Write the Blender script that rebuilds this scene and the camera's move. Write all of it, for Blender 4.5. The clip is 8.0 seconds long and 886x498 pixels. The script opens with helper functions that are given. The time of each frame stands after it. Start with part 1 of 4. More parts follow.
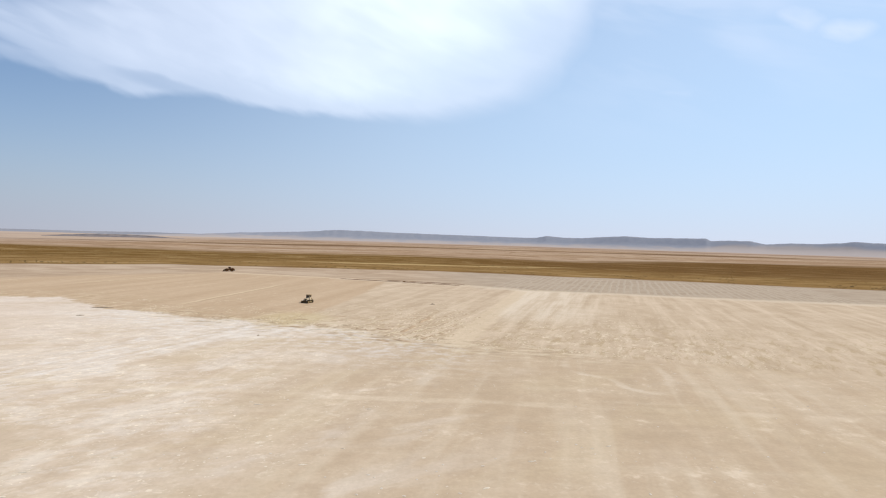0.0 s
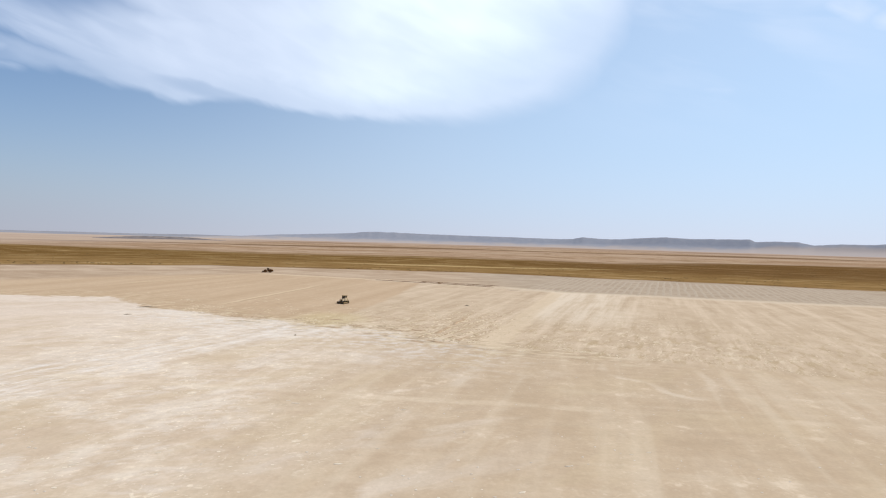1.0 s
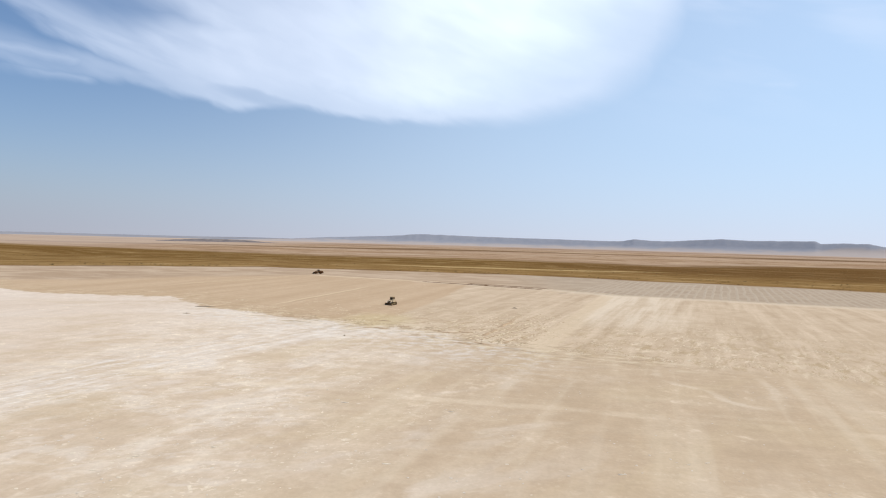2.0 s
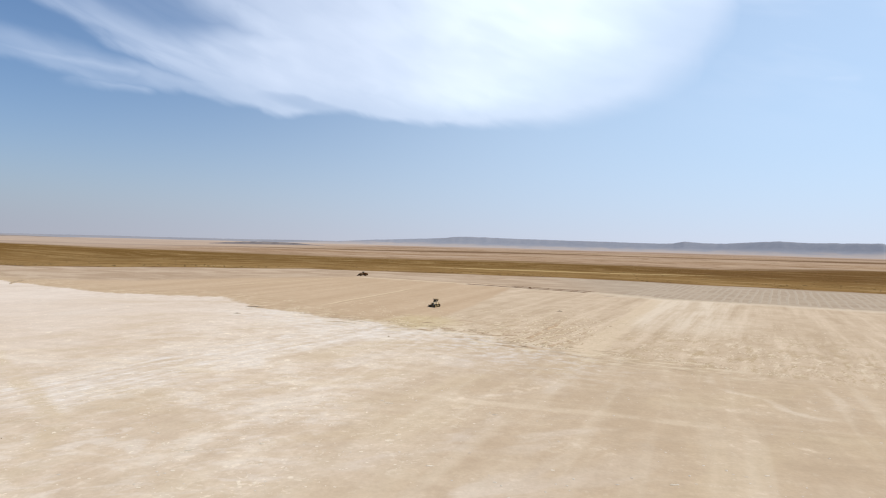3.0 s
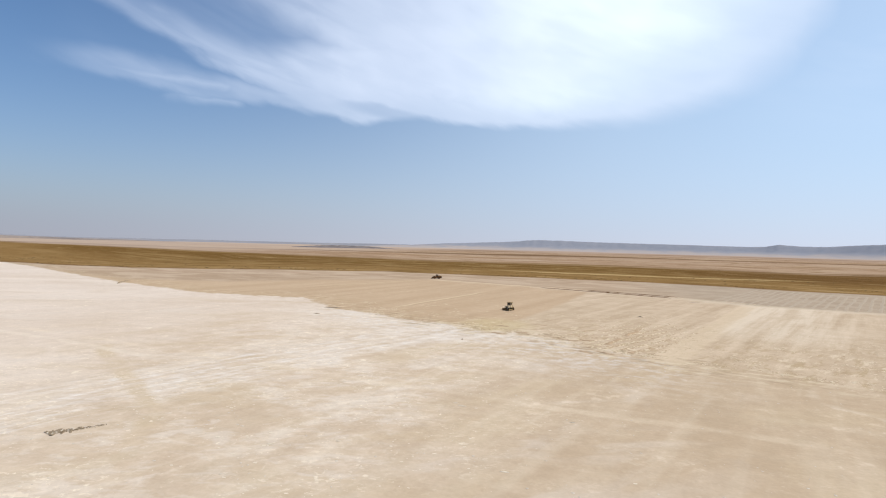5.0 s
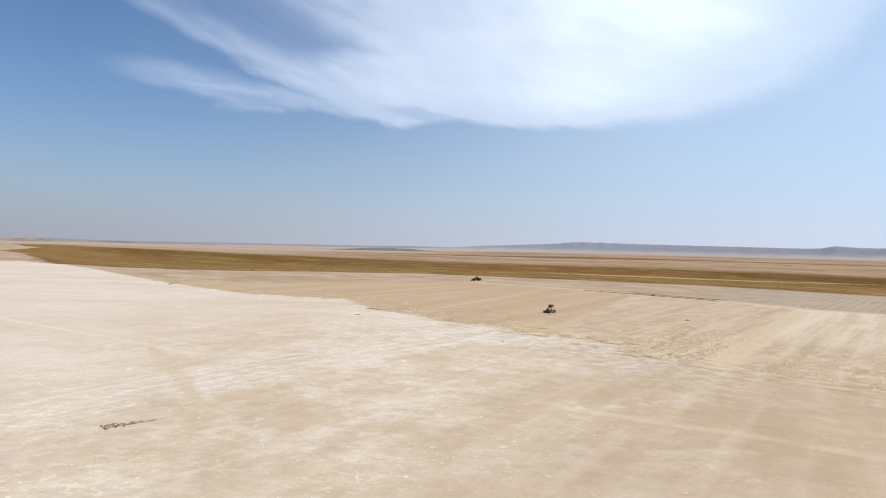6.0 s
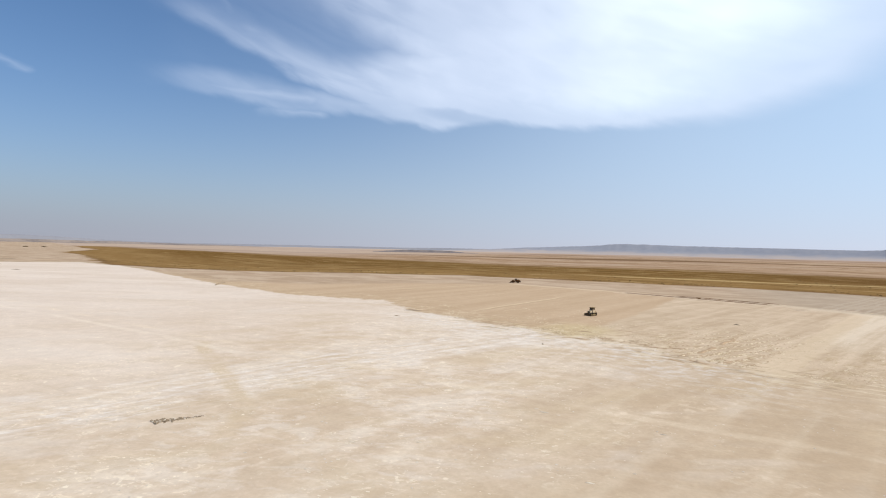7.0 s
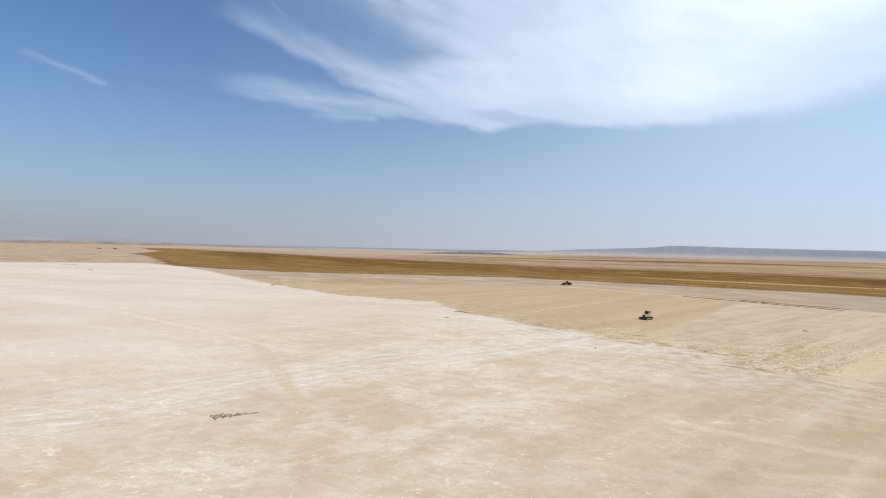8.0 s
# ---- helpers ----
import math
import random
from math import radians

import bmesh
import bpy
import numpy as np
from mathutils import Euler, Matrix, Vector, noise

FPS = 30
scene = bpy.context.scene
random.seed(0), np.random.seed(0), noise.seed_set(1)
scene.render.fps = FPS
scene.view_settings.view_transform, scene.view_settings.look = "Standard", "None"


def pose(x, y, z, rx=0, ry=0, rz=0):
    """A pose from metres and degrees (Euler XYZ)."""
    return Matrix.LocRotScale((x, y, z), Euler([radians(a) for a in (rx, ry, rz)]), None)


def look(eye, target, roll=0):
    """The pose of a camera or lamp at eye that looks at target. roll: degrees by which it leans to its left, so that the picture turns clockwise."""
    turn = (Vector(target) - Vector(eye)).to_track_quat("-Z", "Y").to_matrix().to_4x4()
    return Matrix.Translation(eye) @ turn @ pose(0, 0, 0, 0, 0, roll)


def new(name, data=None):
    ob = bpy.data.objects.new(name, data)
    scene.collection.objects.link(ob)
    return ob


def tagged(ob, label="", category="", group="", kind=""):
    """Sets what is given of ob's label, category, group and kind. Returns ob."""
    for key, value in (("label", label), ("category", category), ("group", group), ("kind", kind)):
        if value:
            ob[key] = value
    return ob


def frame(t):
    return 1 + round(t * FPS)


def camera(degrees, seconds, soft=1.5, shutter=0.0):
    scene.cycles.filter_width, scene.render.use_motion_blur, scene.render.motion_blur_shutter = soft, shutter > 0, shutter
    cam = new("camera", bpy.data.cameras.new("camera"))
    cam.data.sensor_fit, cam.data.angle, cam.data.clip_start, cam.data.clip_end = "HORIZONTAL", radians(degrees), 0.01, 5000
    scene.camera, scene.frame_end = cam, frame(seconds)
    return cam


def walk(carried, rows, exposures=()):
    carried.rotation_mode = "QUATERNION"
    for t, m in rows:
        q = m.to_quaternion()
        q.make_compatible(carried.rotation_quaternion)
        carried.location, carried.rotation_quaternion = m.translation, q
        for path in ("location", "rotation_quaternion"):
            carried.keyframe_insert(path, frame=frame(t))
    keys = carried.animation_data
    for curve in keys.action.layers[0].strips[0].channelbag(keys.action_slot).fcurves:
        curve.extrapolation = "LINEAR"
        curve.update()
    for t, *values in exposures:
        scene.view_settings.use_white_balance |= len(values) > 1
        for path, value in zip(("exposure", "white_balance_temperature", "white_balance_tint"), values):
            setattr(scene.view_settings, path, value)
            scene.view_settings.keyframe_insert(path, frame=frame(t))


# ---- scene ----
cam = camera(78.7, 8.0, soft=1.1)
PATH = [
    (0, (0.771, -1.971, 23.34), (0.985, 0.017, 23.309), 1.7),
    (0.5, (0.797, -1.79, 23.303), (0.95, 0.204, 23.272), 1.6),
    (1, (0.792, -1.611, 23.239), (0.879, 0.386, 23.21), 1.6),
    (1.5, (0.741, -1.414, 23.165), (0.74, 0.586, 23.138), 1.6),
    (3, (0.578, -0.755, 22.898), (0.332, 1.23, 22.878), 1.5),
    (3.5, (0.566, -0.559, 22.845), (0.239, 1.414, 22.827), 1.6),
    (4, (0.54, -0.36, 22.786), (0.149, 1.602, 22.769), 1.5),
    (4.5, (0.46, -0.126, 22.707), (0.011, 1.823, 22.691), 1.5),
    (6, (0.11, 0.659, 22.276), (-0.542, 2.549, 22.268), 1.3),
    (6.5, (-0.034, 0.845, 22.191), (-0.755, 2.711, 22.185), 1.3),
    (7, (-0.166, 1.026, 22.126), (-0.951, 2.866, 22.122), 1.3),
    (7.5, (-0.303, 1.185, 22.069), (-1.174, 2.985, 22.066), 1.3),
    (8, (-0.434, 1.361, 22.043), (-1.383, 3.121, 22.042), 1.3),
]
walk(cam, [(t, look(eye, target, roll)) for t, eye, target, roll in PATH])

# ---------------------------------------------------------------- light
SUN_AZ, SUN_EL = 70.0, 48.0          # degrees clockwise from +y, and above the horizon
scene.view_settings.exposure = 0.0


class Nodes:
    """Short forms for building node trees."""

    def __init__(self, tree):
        self.t = tree
        tree.nodes.clear()

    def add(self, kind, **props):
        n = self.t.nodes.new(kind)
        for k, v in props.items():
            setattr(n, k, v)
        return n

    def put(self, socket, v):
        if isinstance(v, bpy.types.NodeSocket):
            self.t.links.new(v, socket)
        else:
            socket.default_value = v

    def m(self, op, a, b=0.0, c=0.0, clamp=False):
        n = self.add("ShaderNodeMath", operation=op, use_clamp=clamp)
        for s, v in zip(n.inputs, (a, b, c)):
            self.put(s, v)
        return n.outputs[0]

    def ramp(self, v, lo, hi, a=0.0, b=1.0):
        n = self.add("ShaderNodeMapRange", interpolation_type="SMOOTHSTEP", clamp=True)
        for s, x in zip(n.inputs[:5], (v, lo, hi, a, b)):
            self.put(s, x)
        return n.outputs[0]

    def mix(self, f, a, b):
        n = self.add("ShaderNodeMix", data_type="RGBA")
        self.put(n.inputs[0], f)
        self.put(n.inputs[6], (*a, 1) if isinstance(a, tuple) else a)
        self.put(n.inputs[7], (*b, 1) if isinstance(b, tuple) else b)
        return n.outputs[2]

    def vec(self, x, y, z=0.0):
        n = self.add("ShaderNodeCombineXYZ")
        for s, v in zip(n.inputs, (x, y, z)):
            self.put(s, v)
        return n.outputs[0]

    def noise(self, v, scale, detail=3.0, rough=0.55, warp=0.0):
        n = self.add("ShaderNodeTexNoise")
        self.put(n.inputs["Vector"], v)
        for k, x in (("Scale", scale), ("Detail", detail), ("Roughness", rough), ("Distortion", warp)):
            n.inputs[k].default_value = x
        return n.outputs[0]

    def along(self, x, y, az, long, wide):
        """Coordinates stretched along a compass direction: one unit is long metres along it and wide across."""
        s, c = math.sin(radians(az)), math.cos(radians(az))
        u = self.m("ADD", self.m("MULTIPLY", x, s / long), self.m("MULTIPLY", y, c / long))
        v = self.m("ADD", self.m("MULTIPLY", x, c / wide), self.m("MULTIPLY", y, -s / wide))
        return self.vec(u, v)


def build_world():
    world = bpy.data.worlds.new("sky")
    world.use_nodes = True
    scene.world = world
    N = Nodes(world.node_tree)
    m, ramp = N.m, N.ramp
    sky = N.add("ShaderNodeTexSky", sky_type="NISHITA", sun_disc=False)
    sky.sun_elevation, sky.sun_rotation = radians(SUN_EL), radians(SUN_AZ)
    sky.altitude, sky.air_density, sky.dust_density, sky.ozone_density = 100, 1.0, 0.9, 2.4
    way = N.add("ShaderNodeTexCoord").outputs["Generated"]
    xyz = N.add("ShaderNodeSeparateXYZ")
    N.put(xyz.inputs[0], way)
    az = m("MULTIPLY", m("ARCTAN2", xyz.outputs[0], xyz.outputs[1]), 57.2958)
    el = m("MULTIPLY", m("ARCSINE", xyz.outputs[2]), 57.2958)
    # fibres drawn out along the wind, softer lumps, and a slow wavering of every edge
    def waver(seed, sa, se, detail=4, rough=0.55):
        v = N.vec(m("MULTIPLY", az, sa), m("MULTIPLY", m("ADD", el, m("MULTIPLY", az, 0.3)), se), seed)
        return m("SUBTRACT", N.noise(v, 1.0, detail, rough, 0.35), 0.5)

    slow, quick, fibre, lump = waver(1.3, 0.10, 0.2, 3), waver(5.1, 0.26, 0.5, 4, 0.5), waver(8.7, 0.10, 0.52, 3, 0.5), waver(3.0, 0.06, 0.14, 3, 0.5)
    a2 = m("ADD", az, m("ADD", m("MULTIPLY", slow, 3.0), m("MULTIPLY", quick, 1.6)))
    e2 = m("ADD", el, m("ADD", m("MULTIPLY", slow, 0.7), m("ADD", m("MULTIPLY", quick, 0.9), m("MULTIPLY", fibre, 0.7))))

    def line(points):
        """A smooth curve of elevation (or strength) over azimuth, through a few points."""
        lo, hi = points[0][0], points[-1][0]
        n = N.add("ShaderNodeValToRGB")
        r = n.color_ramp
        r.interpolation = "CARDINAL"
        while len(r.elements) < len(points):
            r.elements.new(0.5)
        for e, (a, v) in zip(r.elements, points):
            e.position = (a - lo) / (hi - lo)
        for e, (a, v) in zip(r.elements, points):
            e.color = (v / 40.0, v / 40.0, v / 40.0, 1)
        f = m("MULTIPLY", m("SUBTRACT", a2, lo), 1.0 / (hi - lo), clamp=True)
        N.put(n.inputs[0], f)
        return m("MULTIPLY", n.outputs[0], 40.0)

    # the great veil of cirrus: its lower edge, the blue wedge and the gap that part its streaks
    under = line([(-60, 15.0), (-50, 14.2), (-45, 13.8), (-42, 13.3), (-40, 13.0), (-37, 13.2), (-33, 13.25), (-29.7, 12.95), (-26.2, 12.6), (-24, 12.1), (-22, 12.4), (-19, 12.9), (-16.5, 13.0), (-14, 12.6), (-10, 12.4), (-2, 12.2), (4.5, 12.3), (9.3, 13.1), (13.8, 14.1), (16.7, 15.2), (18.3, 16.8), (21, 20.5), (24, 25.0), (32, 38.0)])
    streak_top = line([(-60, 23.5), (-50, 22.2), (-46, 21.3), (-43, 20.3), (-39.7, 19.0), (-36, 18.0), (-33, 18.0), (-30, 18.9), (-27, 19.6), (-10, 22.0)])
    body_left = line([(-70, 39.0), (-44, 28.5), (-36.9, 24.9), (-32.7, 22.7), (-28.6, 20.4), (-26, 18.3), (-10, 16.0)])
    streak_low = line([(-60, 22.0), (-50, 20.9), (-45.3, 19.3), (-39.7, 17.3), (-36, 15.9), (-33.5, 15.0), (-30, 14.0), (-10, 12.0)])
    wisp_top = line([(-60, 15.6), (-50, 15.9), (-47, 16.2), (-43, 16.0), (-39, 15.4), (-36, 15.1), (-33, 14.9), (-30, 15.4), (-10, 18.0)])
    over = m("SUBTRACT", e2, under)
    soft = m("ADD", ramp(az, -8.0, 18.0, 1.0, 4.2), ramp(az, 11.0, 22.0, 0.0, 4.5))
    over = m("DIVIDE", over, soft)
    body = m("ADD", m("MULTIPLY", ramp(over, -0.25, 0.7), 0.66), m("MULTIPLY", ramp(over, 0.0, 4.0), 0.34))
    wedge = ramp(m("MINIMUM", m("SUBTRACT", e2, streak_top), m("ADD", m("MULTIPLY", m("SUBTRACT", body_left, e2), 0.5), 0.3)), -1.1, 1.8)
    gap = ramp(m("MINIMUM", m("SUBTRACT", streak_low, e2), m("SUBTRACT", e2, wisp_top)), -0.5, 0.9)
    body = m("MULTIPLY", body, m("MULTIPLY", m("SUBTRACT", 1.0, m("MULTIPLY", wedge, 0.76)), m("SUBTRACT", 1.0, m("MULTIPLY", gap, 0.93))))
    # the hollow behind the hooked lower rim
    hx, hy = m("MULTIPLY", m("ADD", az, 20.8), 1 / 5.6), m("MULTIPLY", m("SUBTRACT", m("ADD", e2, m("MULTIPLY", m("ADD", az, 20.8), 0.13)), 13.5), 1 / 0.85)
    hollow = ramp(m("ADD", m("MULTIPLY", hx, hx), m("MULTIPLY", hy, hy)), 1.2, 0.1)
    body = m("MULTIPLY", body, m("SUBTRACT", 1.0, m("MULTIPLY", hollow, 0.38)))
    thick = line([(-60, 0.0), (-52, 1.0), (-48.5, 11.0), (-44, 16.0), (-40, 19.5), (-36, 24.0), (-31, 27.0), (-26, 32.0), (-16, 36.0), (0, 38.0), (40, 38.0)])
    body = m("MULTIPLY", body, m("MULTIPLY", thick, 1 / 40.0))
    thin_left = ramp(az, -20.0, -38.0)
    body = m("MULTIPLY", body, m("SUBTRACT", 1.0, m("MULTIPLY", thin_left, ramp(m("ADD", fibre, m("MULTIPLY", lump, 0.6)), 0.12, -0.2, 0.0, 0.34))))
    body = m("MULTIPLY", body, m("MULTIPLY", ramp(lump, -0.2, 0.1, 0.84, 1.0), ramp(m("ADD", fibre, quick), -0.22, 0.1, 0.95, 1.0)))
    body = m("MULTIPLY", body, ramp(el, 34.0, 60.0, 1.0, 0.35))

    def streak(a0, e0, a1, e1, half, dim=0.4):
        """A wisp along a line in the sky, from azimuth and elevation to azimuth and elevation."""
        dx, dy = a1 - a0, e1 - e0
        k = 1.0 / (dx * dx + dy * dy)
        px, py = m("SUBTRACT", a2, a0), m("SUBTRACT", e2, e0)
        s = m("MULTIPLY", m("ADD", m("MULTIPLY", px, dx), m("MULTIPLY", py, dy)), k)
        sc = m("MINIMUM", m("MAXIMUM", s, 0.0), 1.0)
        qx, qy = m("SUBTRACT", px, m("MULTIPLY", sc, dx)), m("SUBTRACT", py, m("MULTIPLY", sc, dy))
        d = m("SQRT", m("ADD", m("MULTIPLY", qx, qx), m("MULTIPLY", m("MULTIPLY", qy, qy), 2.2)))
        return m("MULTIPLY", ramp(d, half * 1.6, -half * 0.5), ramp(s, -0.1, 0.5, dim, 1.0))

    wisps = m("MULTIPLY", streak(-66.6, 15.2, -60.8, 13.9, 0.4), 0.2)
    for a0, e0, a1, e1, half, strong in ((-48.0, 15.1, -37.5, 14.5, 1.3, 0.46), (-47.0, 24.2, -44.8, 20.8, 1.1, 0.16), (-42.0, 13.3, -36.0, 13.3, 0.7, 0.3), (36.8, 21.0, 39.5, 19.2, 1.3, 0.62), (40.2, 18.9, 42.8, 18.0, 1.1, 0.72), (34.0, 18.6, 36.0, 17.8, 1.2, 0.26), (27.5, 15.0, 30.2, 14.8, 0.9, 0.24)):
        wisps = m("MAXIMUM", wisps, m("MULTIPLY", streak(a0, e0, a1, e1, half), strong))
    thin_veil = m("MULTIPLY", m("MULTIPLY", ramp(az, 8.0, 26.0), ramp(el, 8.0, 21.0)), ramp(m("ADD", lump, m("MULTIPLY", fibre, 0.5)), -0.12, 0.2, 0.10, 0.42))
    cover = m("MAXIMUM", m("MAXIMUM", body, wisps), thin_veil)
    cover = m("MULTIPLY", cover, 0.95, clamp=True)
    clear = N.add("ShaderNodeBackground")
    tint = N.mix(1.0, sky.outputs[0], (0.735, 0.965, 1.165))
    tint.node.blend_type = "MULTIPLY"
    N.put(clear.inputs[0], tint)
    clear.inputs[1].default_value = SKY
    # dust that hangs over the plain
    near_sun = ramp(az, -72.0, 40.0)
    dust = N.add("ShaderNodeBackground")
    N.put(dust.inputs[0], N.mix(near_sun, (0.415, 0.492, 0.622), (0.675, 0.895, 1.165)))
    dust.inputs[1].default_value = DUST
    low = N.add("ShaderNodeMixShader")
    N.put(low.inputs[0], m("MULTIPLY", m("EXPONENT", m("MULTIPLY", m("MAXIMUM", el, 0.0), ramp(az, -72.0, 6.0, -0.17, -0.018))), 0.92))
    N.put(low.inputs[1], clear.outputs[0])
    N.put(low.inputs[2], dust.outputs[0])
    # the lowest layer, thick and faintly violet
    murk = N.add("ShaderNodeBackground")
    N.put(murk.inputs[0], N.mix(near_sun, (0.42, 0.437, 0.51), (0.775, 0.825, 0.97)))
    murk.inputs[1].default_value = DUST
    lowest = N.add("ShaderNodeMixShader")
    N.put(lowest.inputs[0], m("MULTIPLY", m("EXPONENT", m("MULTIPLY", m("MAXIMUM", el, 0.0), -0.22)), 0.93))
    N.put(lowest.inputs[1], low.outputs[0])
    N.put(lowest.inputs[2], murk.outputs[0])
    low = lowest
    veil = N.add("ShaderNodeBackground")
    core = m("MULTIPLY", ramp(m("ABSOLUTE", m("SUBTRACT", az, 10.0)), 30.0, 4.0), ramp(over, 0.0, 2.5))
    N.put(veil.inputs[0], N.mix(m("MULTIPLY", core, ramp(lump, -0.2, 0.15, 0.55, 1.0)), (0.585, 0.66, 0.80), (0.785, 0.885, 0.965)))
    veil.inputs[1].default_value = CLOUD
    both = N.add("ShaderNodeMixShader")
    N.put(both.inputs[0], cover)
    N.put(both.inputs[1], low.outputs[0])
    N.put(both.inputs[2], veil.outputs[0])
    N.put(N.add("ShaderNodeOutputWorld").inputs[0], both.outputs[0])


SKY, DUST, CLOUD = 0.104, 0.89, 1.34
build_world()
sun_data = bpy.data.lights.new("sun", "SUN")
sun_data.energy, sun_data.angle, sun_data.color = 3.9, radians(0.53), (1.0, 0.932, 0.835)
sun = new("sun", sun_data)
toward = Vector((math.sin(radians(SUN_AZ)) * math.cos(radians(SUN_EL)), math.cos(radians(SUN_AZ)) * math.cos(radians(SUN_EL)), math.sin(radians(SUN_EL))))
sun.matrix_world = look(toward * 200, (0, 0, 0))


# ---------------------------------------------------------------- materials
def material(name, rough=0.8, metal=0.0):
    mat = bpy.data.materials.new(name)
    mat.use_nodes = True
    N = Nodes(mat.node_tree)
    bsdf = N.add("ShaderNodeBsdfPrincipled")
    bsdf.inputs["Roughness"].default_value, bsdf.inputs["Metallic"].default_value = rough, metal
    N.put(N.add("ShaderNodeOutputMaterial").inputs[0], bsdf.outputs[0])
    return mat, N, bsdf


def mottled(name, a, b, scale=3.0, rough=0.8, metal=0.0, bump=0.0, dust=None, dusty=0.4):
    """Two colours in blotches and grain, with dust lying over them where given."""
    mat, N, bsdf = material(name, rough, metal)
    at = N.add("ShaderNodeTexCoord").outputs["Object"]
    big, small = N.noise(at, scale, 4), N.noise(at, scale * 9, 3)
    bsdf.inputs["Specular IOR Level"].default_value = 0.02 if rough > 0.7 else 0.3
    col = N.mix(N.ramp(N.m("ADD", N.m("MULTIPLY", big, 0.65), N.m("MULTIPLY", small, 0.35)), 0.36, 0.64), a, b)
    if dust:
        col = N.mix(N.ramp(N.noise(at, scale * 1.7, 5, 0.65), 0.62 - dusty * 0.4, 0.75), col, dust)
    N.put(bsdf.inputs["Base Color"], col)
    N.put(bsdf.inputs["Roughness"], N.ramp(small, 0.3, 0.7, rough - 0.1, min(1.0, rough + 0.12)))
    if bump:
        b_n = N.add("ShaderNodeBump")
        b_n.inputs["Strength"].default_value, b_n.inputs["Distance"].default_value = bump, 0.1
        N.put(b_n.inputs["Height"], small)
        N.put(bsdf.inputs["Normal"], b_n.outputs[0])
    return mat


DUSTY = (0.42, 0.34, 0.24)
YELLOW = mottled("faded_khaki_paint", (0.34, 0.245, 0.125), (0.23, 0.165, 0.085), 1.5, 0.75, dust=(0.36, 0.27, 0.16), dusty=0.3)
PALE = mottled("dusty_cream_paint", (0.60, 0.48, 0.325), (0.5, 0.40, 0.27), 1.5, 0.75, dust=DUSTY, dusty=0.1)
RUST = mottled("dark_red_brown_paint", (0.21, 0.085, 0.026), (0.15, 0.062, 0.02), 1.5, 0.75, dust=(0.22, 0.14, 0.075), dusty=0.2)
RUBBER = mottled("dusty_tyre_rubber", (0.038, 0.026, 0.016), (0.06, 0.042, 0.026), 4.0, 0.95, dust=(0.12, 0.085, 0.05), dusty=0.25)
STEEL = mottled("worn_track_steel", (0.05, 0.037, 0.024), (0.085, 0.062, 0.038), 4.0, 0.9, 0.0, dust=(0.17, 0.125, 0.075), dusty=0.2)
DARK = mottled("black_oily_metal", (0.025, 0.018, 0.012), (0.045, 0.032, 0.02), 3.0, 0.9, dust=(0.11, 0.08, 0.045), dusty=0.15)
BLADE = mottled("scoured_blade_steel", (0.075, 0.052, 0.03), (0.12, 0.085, 0.05), 1.2, 0.85, 0.0, dust=(0.2, 0.145, 0.085))
CHROME = mottled("polished_rod_steel", (0.6, 0.6, 0.6), (0.5, 0.5, 0.5), 5.0, 0.25, 1.0)
VINYL = mottled("black_seat_vinyl", (0.02, 0.02, 0.02), (0.035, 0.033, 0.03), 5.0, 0.6)
EARTH = mottled("dry_turned_earth", (0.36, 0.25, 0.15), (0.46, 0.335, 0.215), 0.8, 0.95, bump=0.5)
CLOD = mottled("brown_moist_earth", (0.23, 0.175, 0.115), (0.33, 0.26, 0.18), 1.6, 0.95, bump=0.6)
DARK_EARTH = mottled("dark_brown_earth", (0.11, 0.052, 0.018), (0.17, 0.088, 0.035), 1.6, 0.95, bump=0.6)
PALE_EARTH = mottled("pale_dry_earth", (0.56, 0.43, 0.30), (0.64, 0.5, 0.36), 0.8, 0.95)
BROWN_EARTH = mottled("brown_turned_earth", (0.30, 0.21, 0.12), (0.42, 0.31, 0.195), 1.2, 0.95, bump=0.5)
YELLOW_EARTH = mottled("pale_yellow_crust", (0.60, 0.49, 0.325), (0.68, 0.57, 0.41), 0.8, 0.95)
PALE_STONE = mottled("pale_gypsum_stone", (0.62, 0.55, 0.45), (0.5, 0.42, 0.33), 2.0, 0.9, bump=0.4)
SCRUB = mottled("dry_scrub", (0.16, 0.095, 0.03), (0.24, 0.15, 0.055), 0.02, 0.9)
BUSH = mottled("dark_desert_bush", (0.085, 0.058, 0.024), (0.13, 0.088, 0.038), 0.6, 0.9)
OUTCROP = mottled("dark_volcanic_rock", (0.15, 0.132, 0.13), (0.22, 0.188, 0.172), 0.03, 0.95)


def glass_material():
    mat, N, bsdf = material("dusty_cab_glass", 0.08)
    at = N.add("ShaderNodeTexCoord").outputs["Object"]
    N.put(bsdf.inputs["Base Color"], N.mix(N.ramp(N.noise(at, 2.5, 4), 0.4, 0.7), (0.06, 0.045, 0.03), (0.12, 0.09, 0.058)))
    N.put(bsdf.inputs["Roughness"], N.ramp(N.noise(at, 6.0, 4), 0.4, 0.7, 0.3, 0.6))
    bsdf.inputs["Transmission Weight"].default_value = 0.3
    bsdf.inputs["Specular IOR Level"].default_value = 0.12
    return mat


GLASS = glass_material()


def lamp_material():
    mat, N, bsdf = material("headlight_lens", 0.15)
    bsdf.inputs["Base Color"].default_value = (0.6, 0.6, 0.55, 1)
    return mat


LENS = lamp_material()


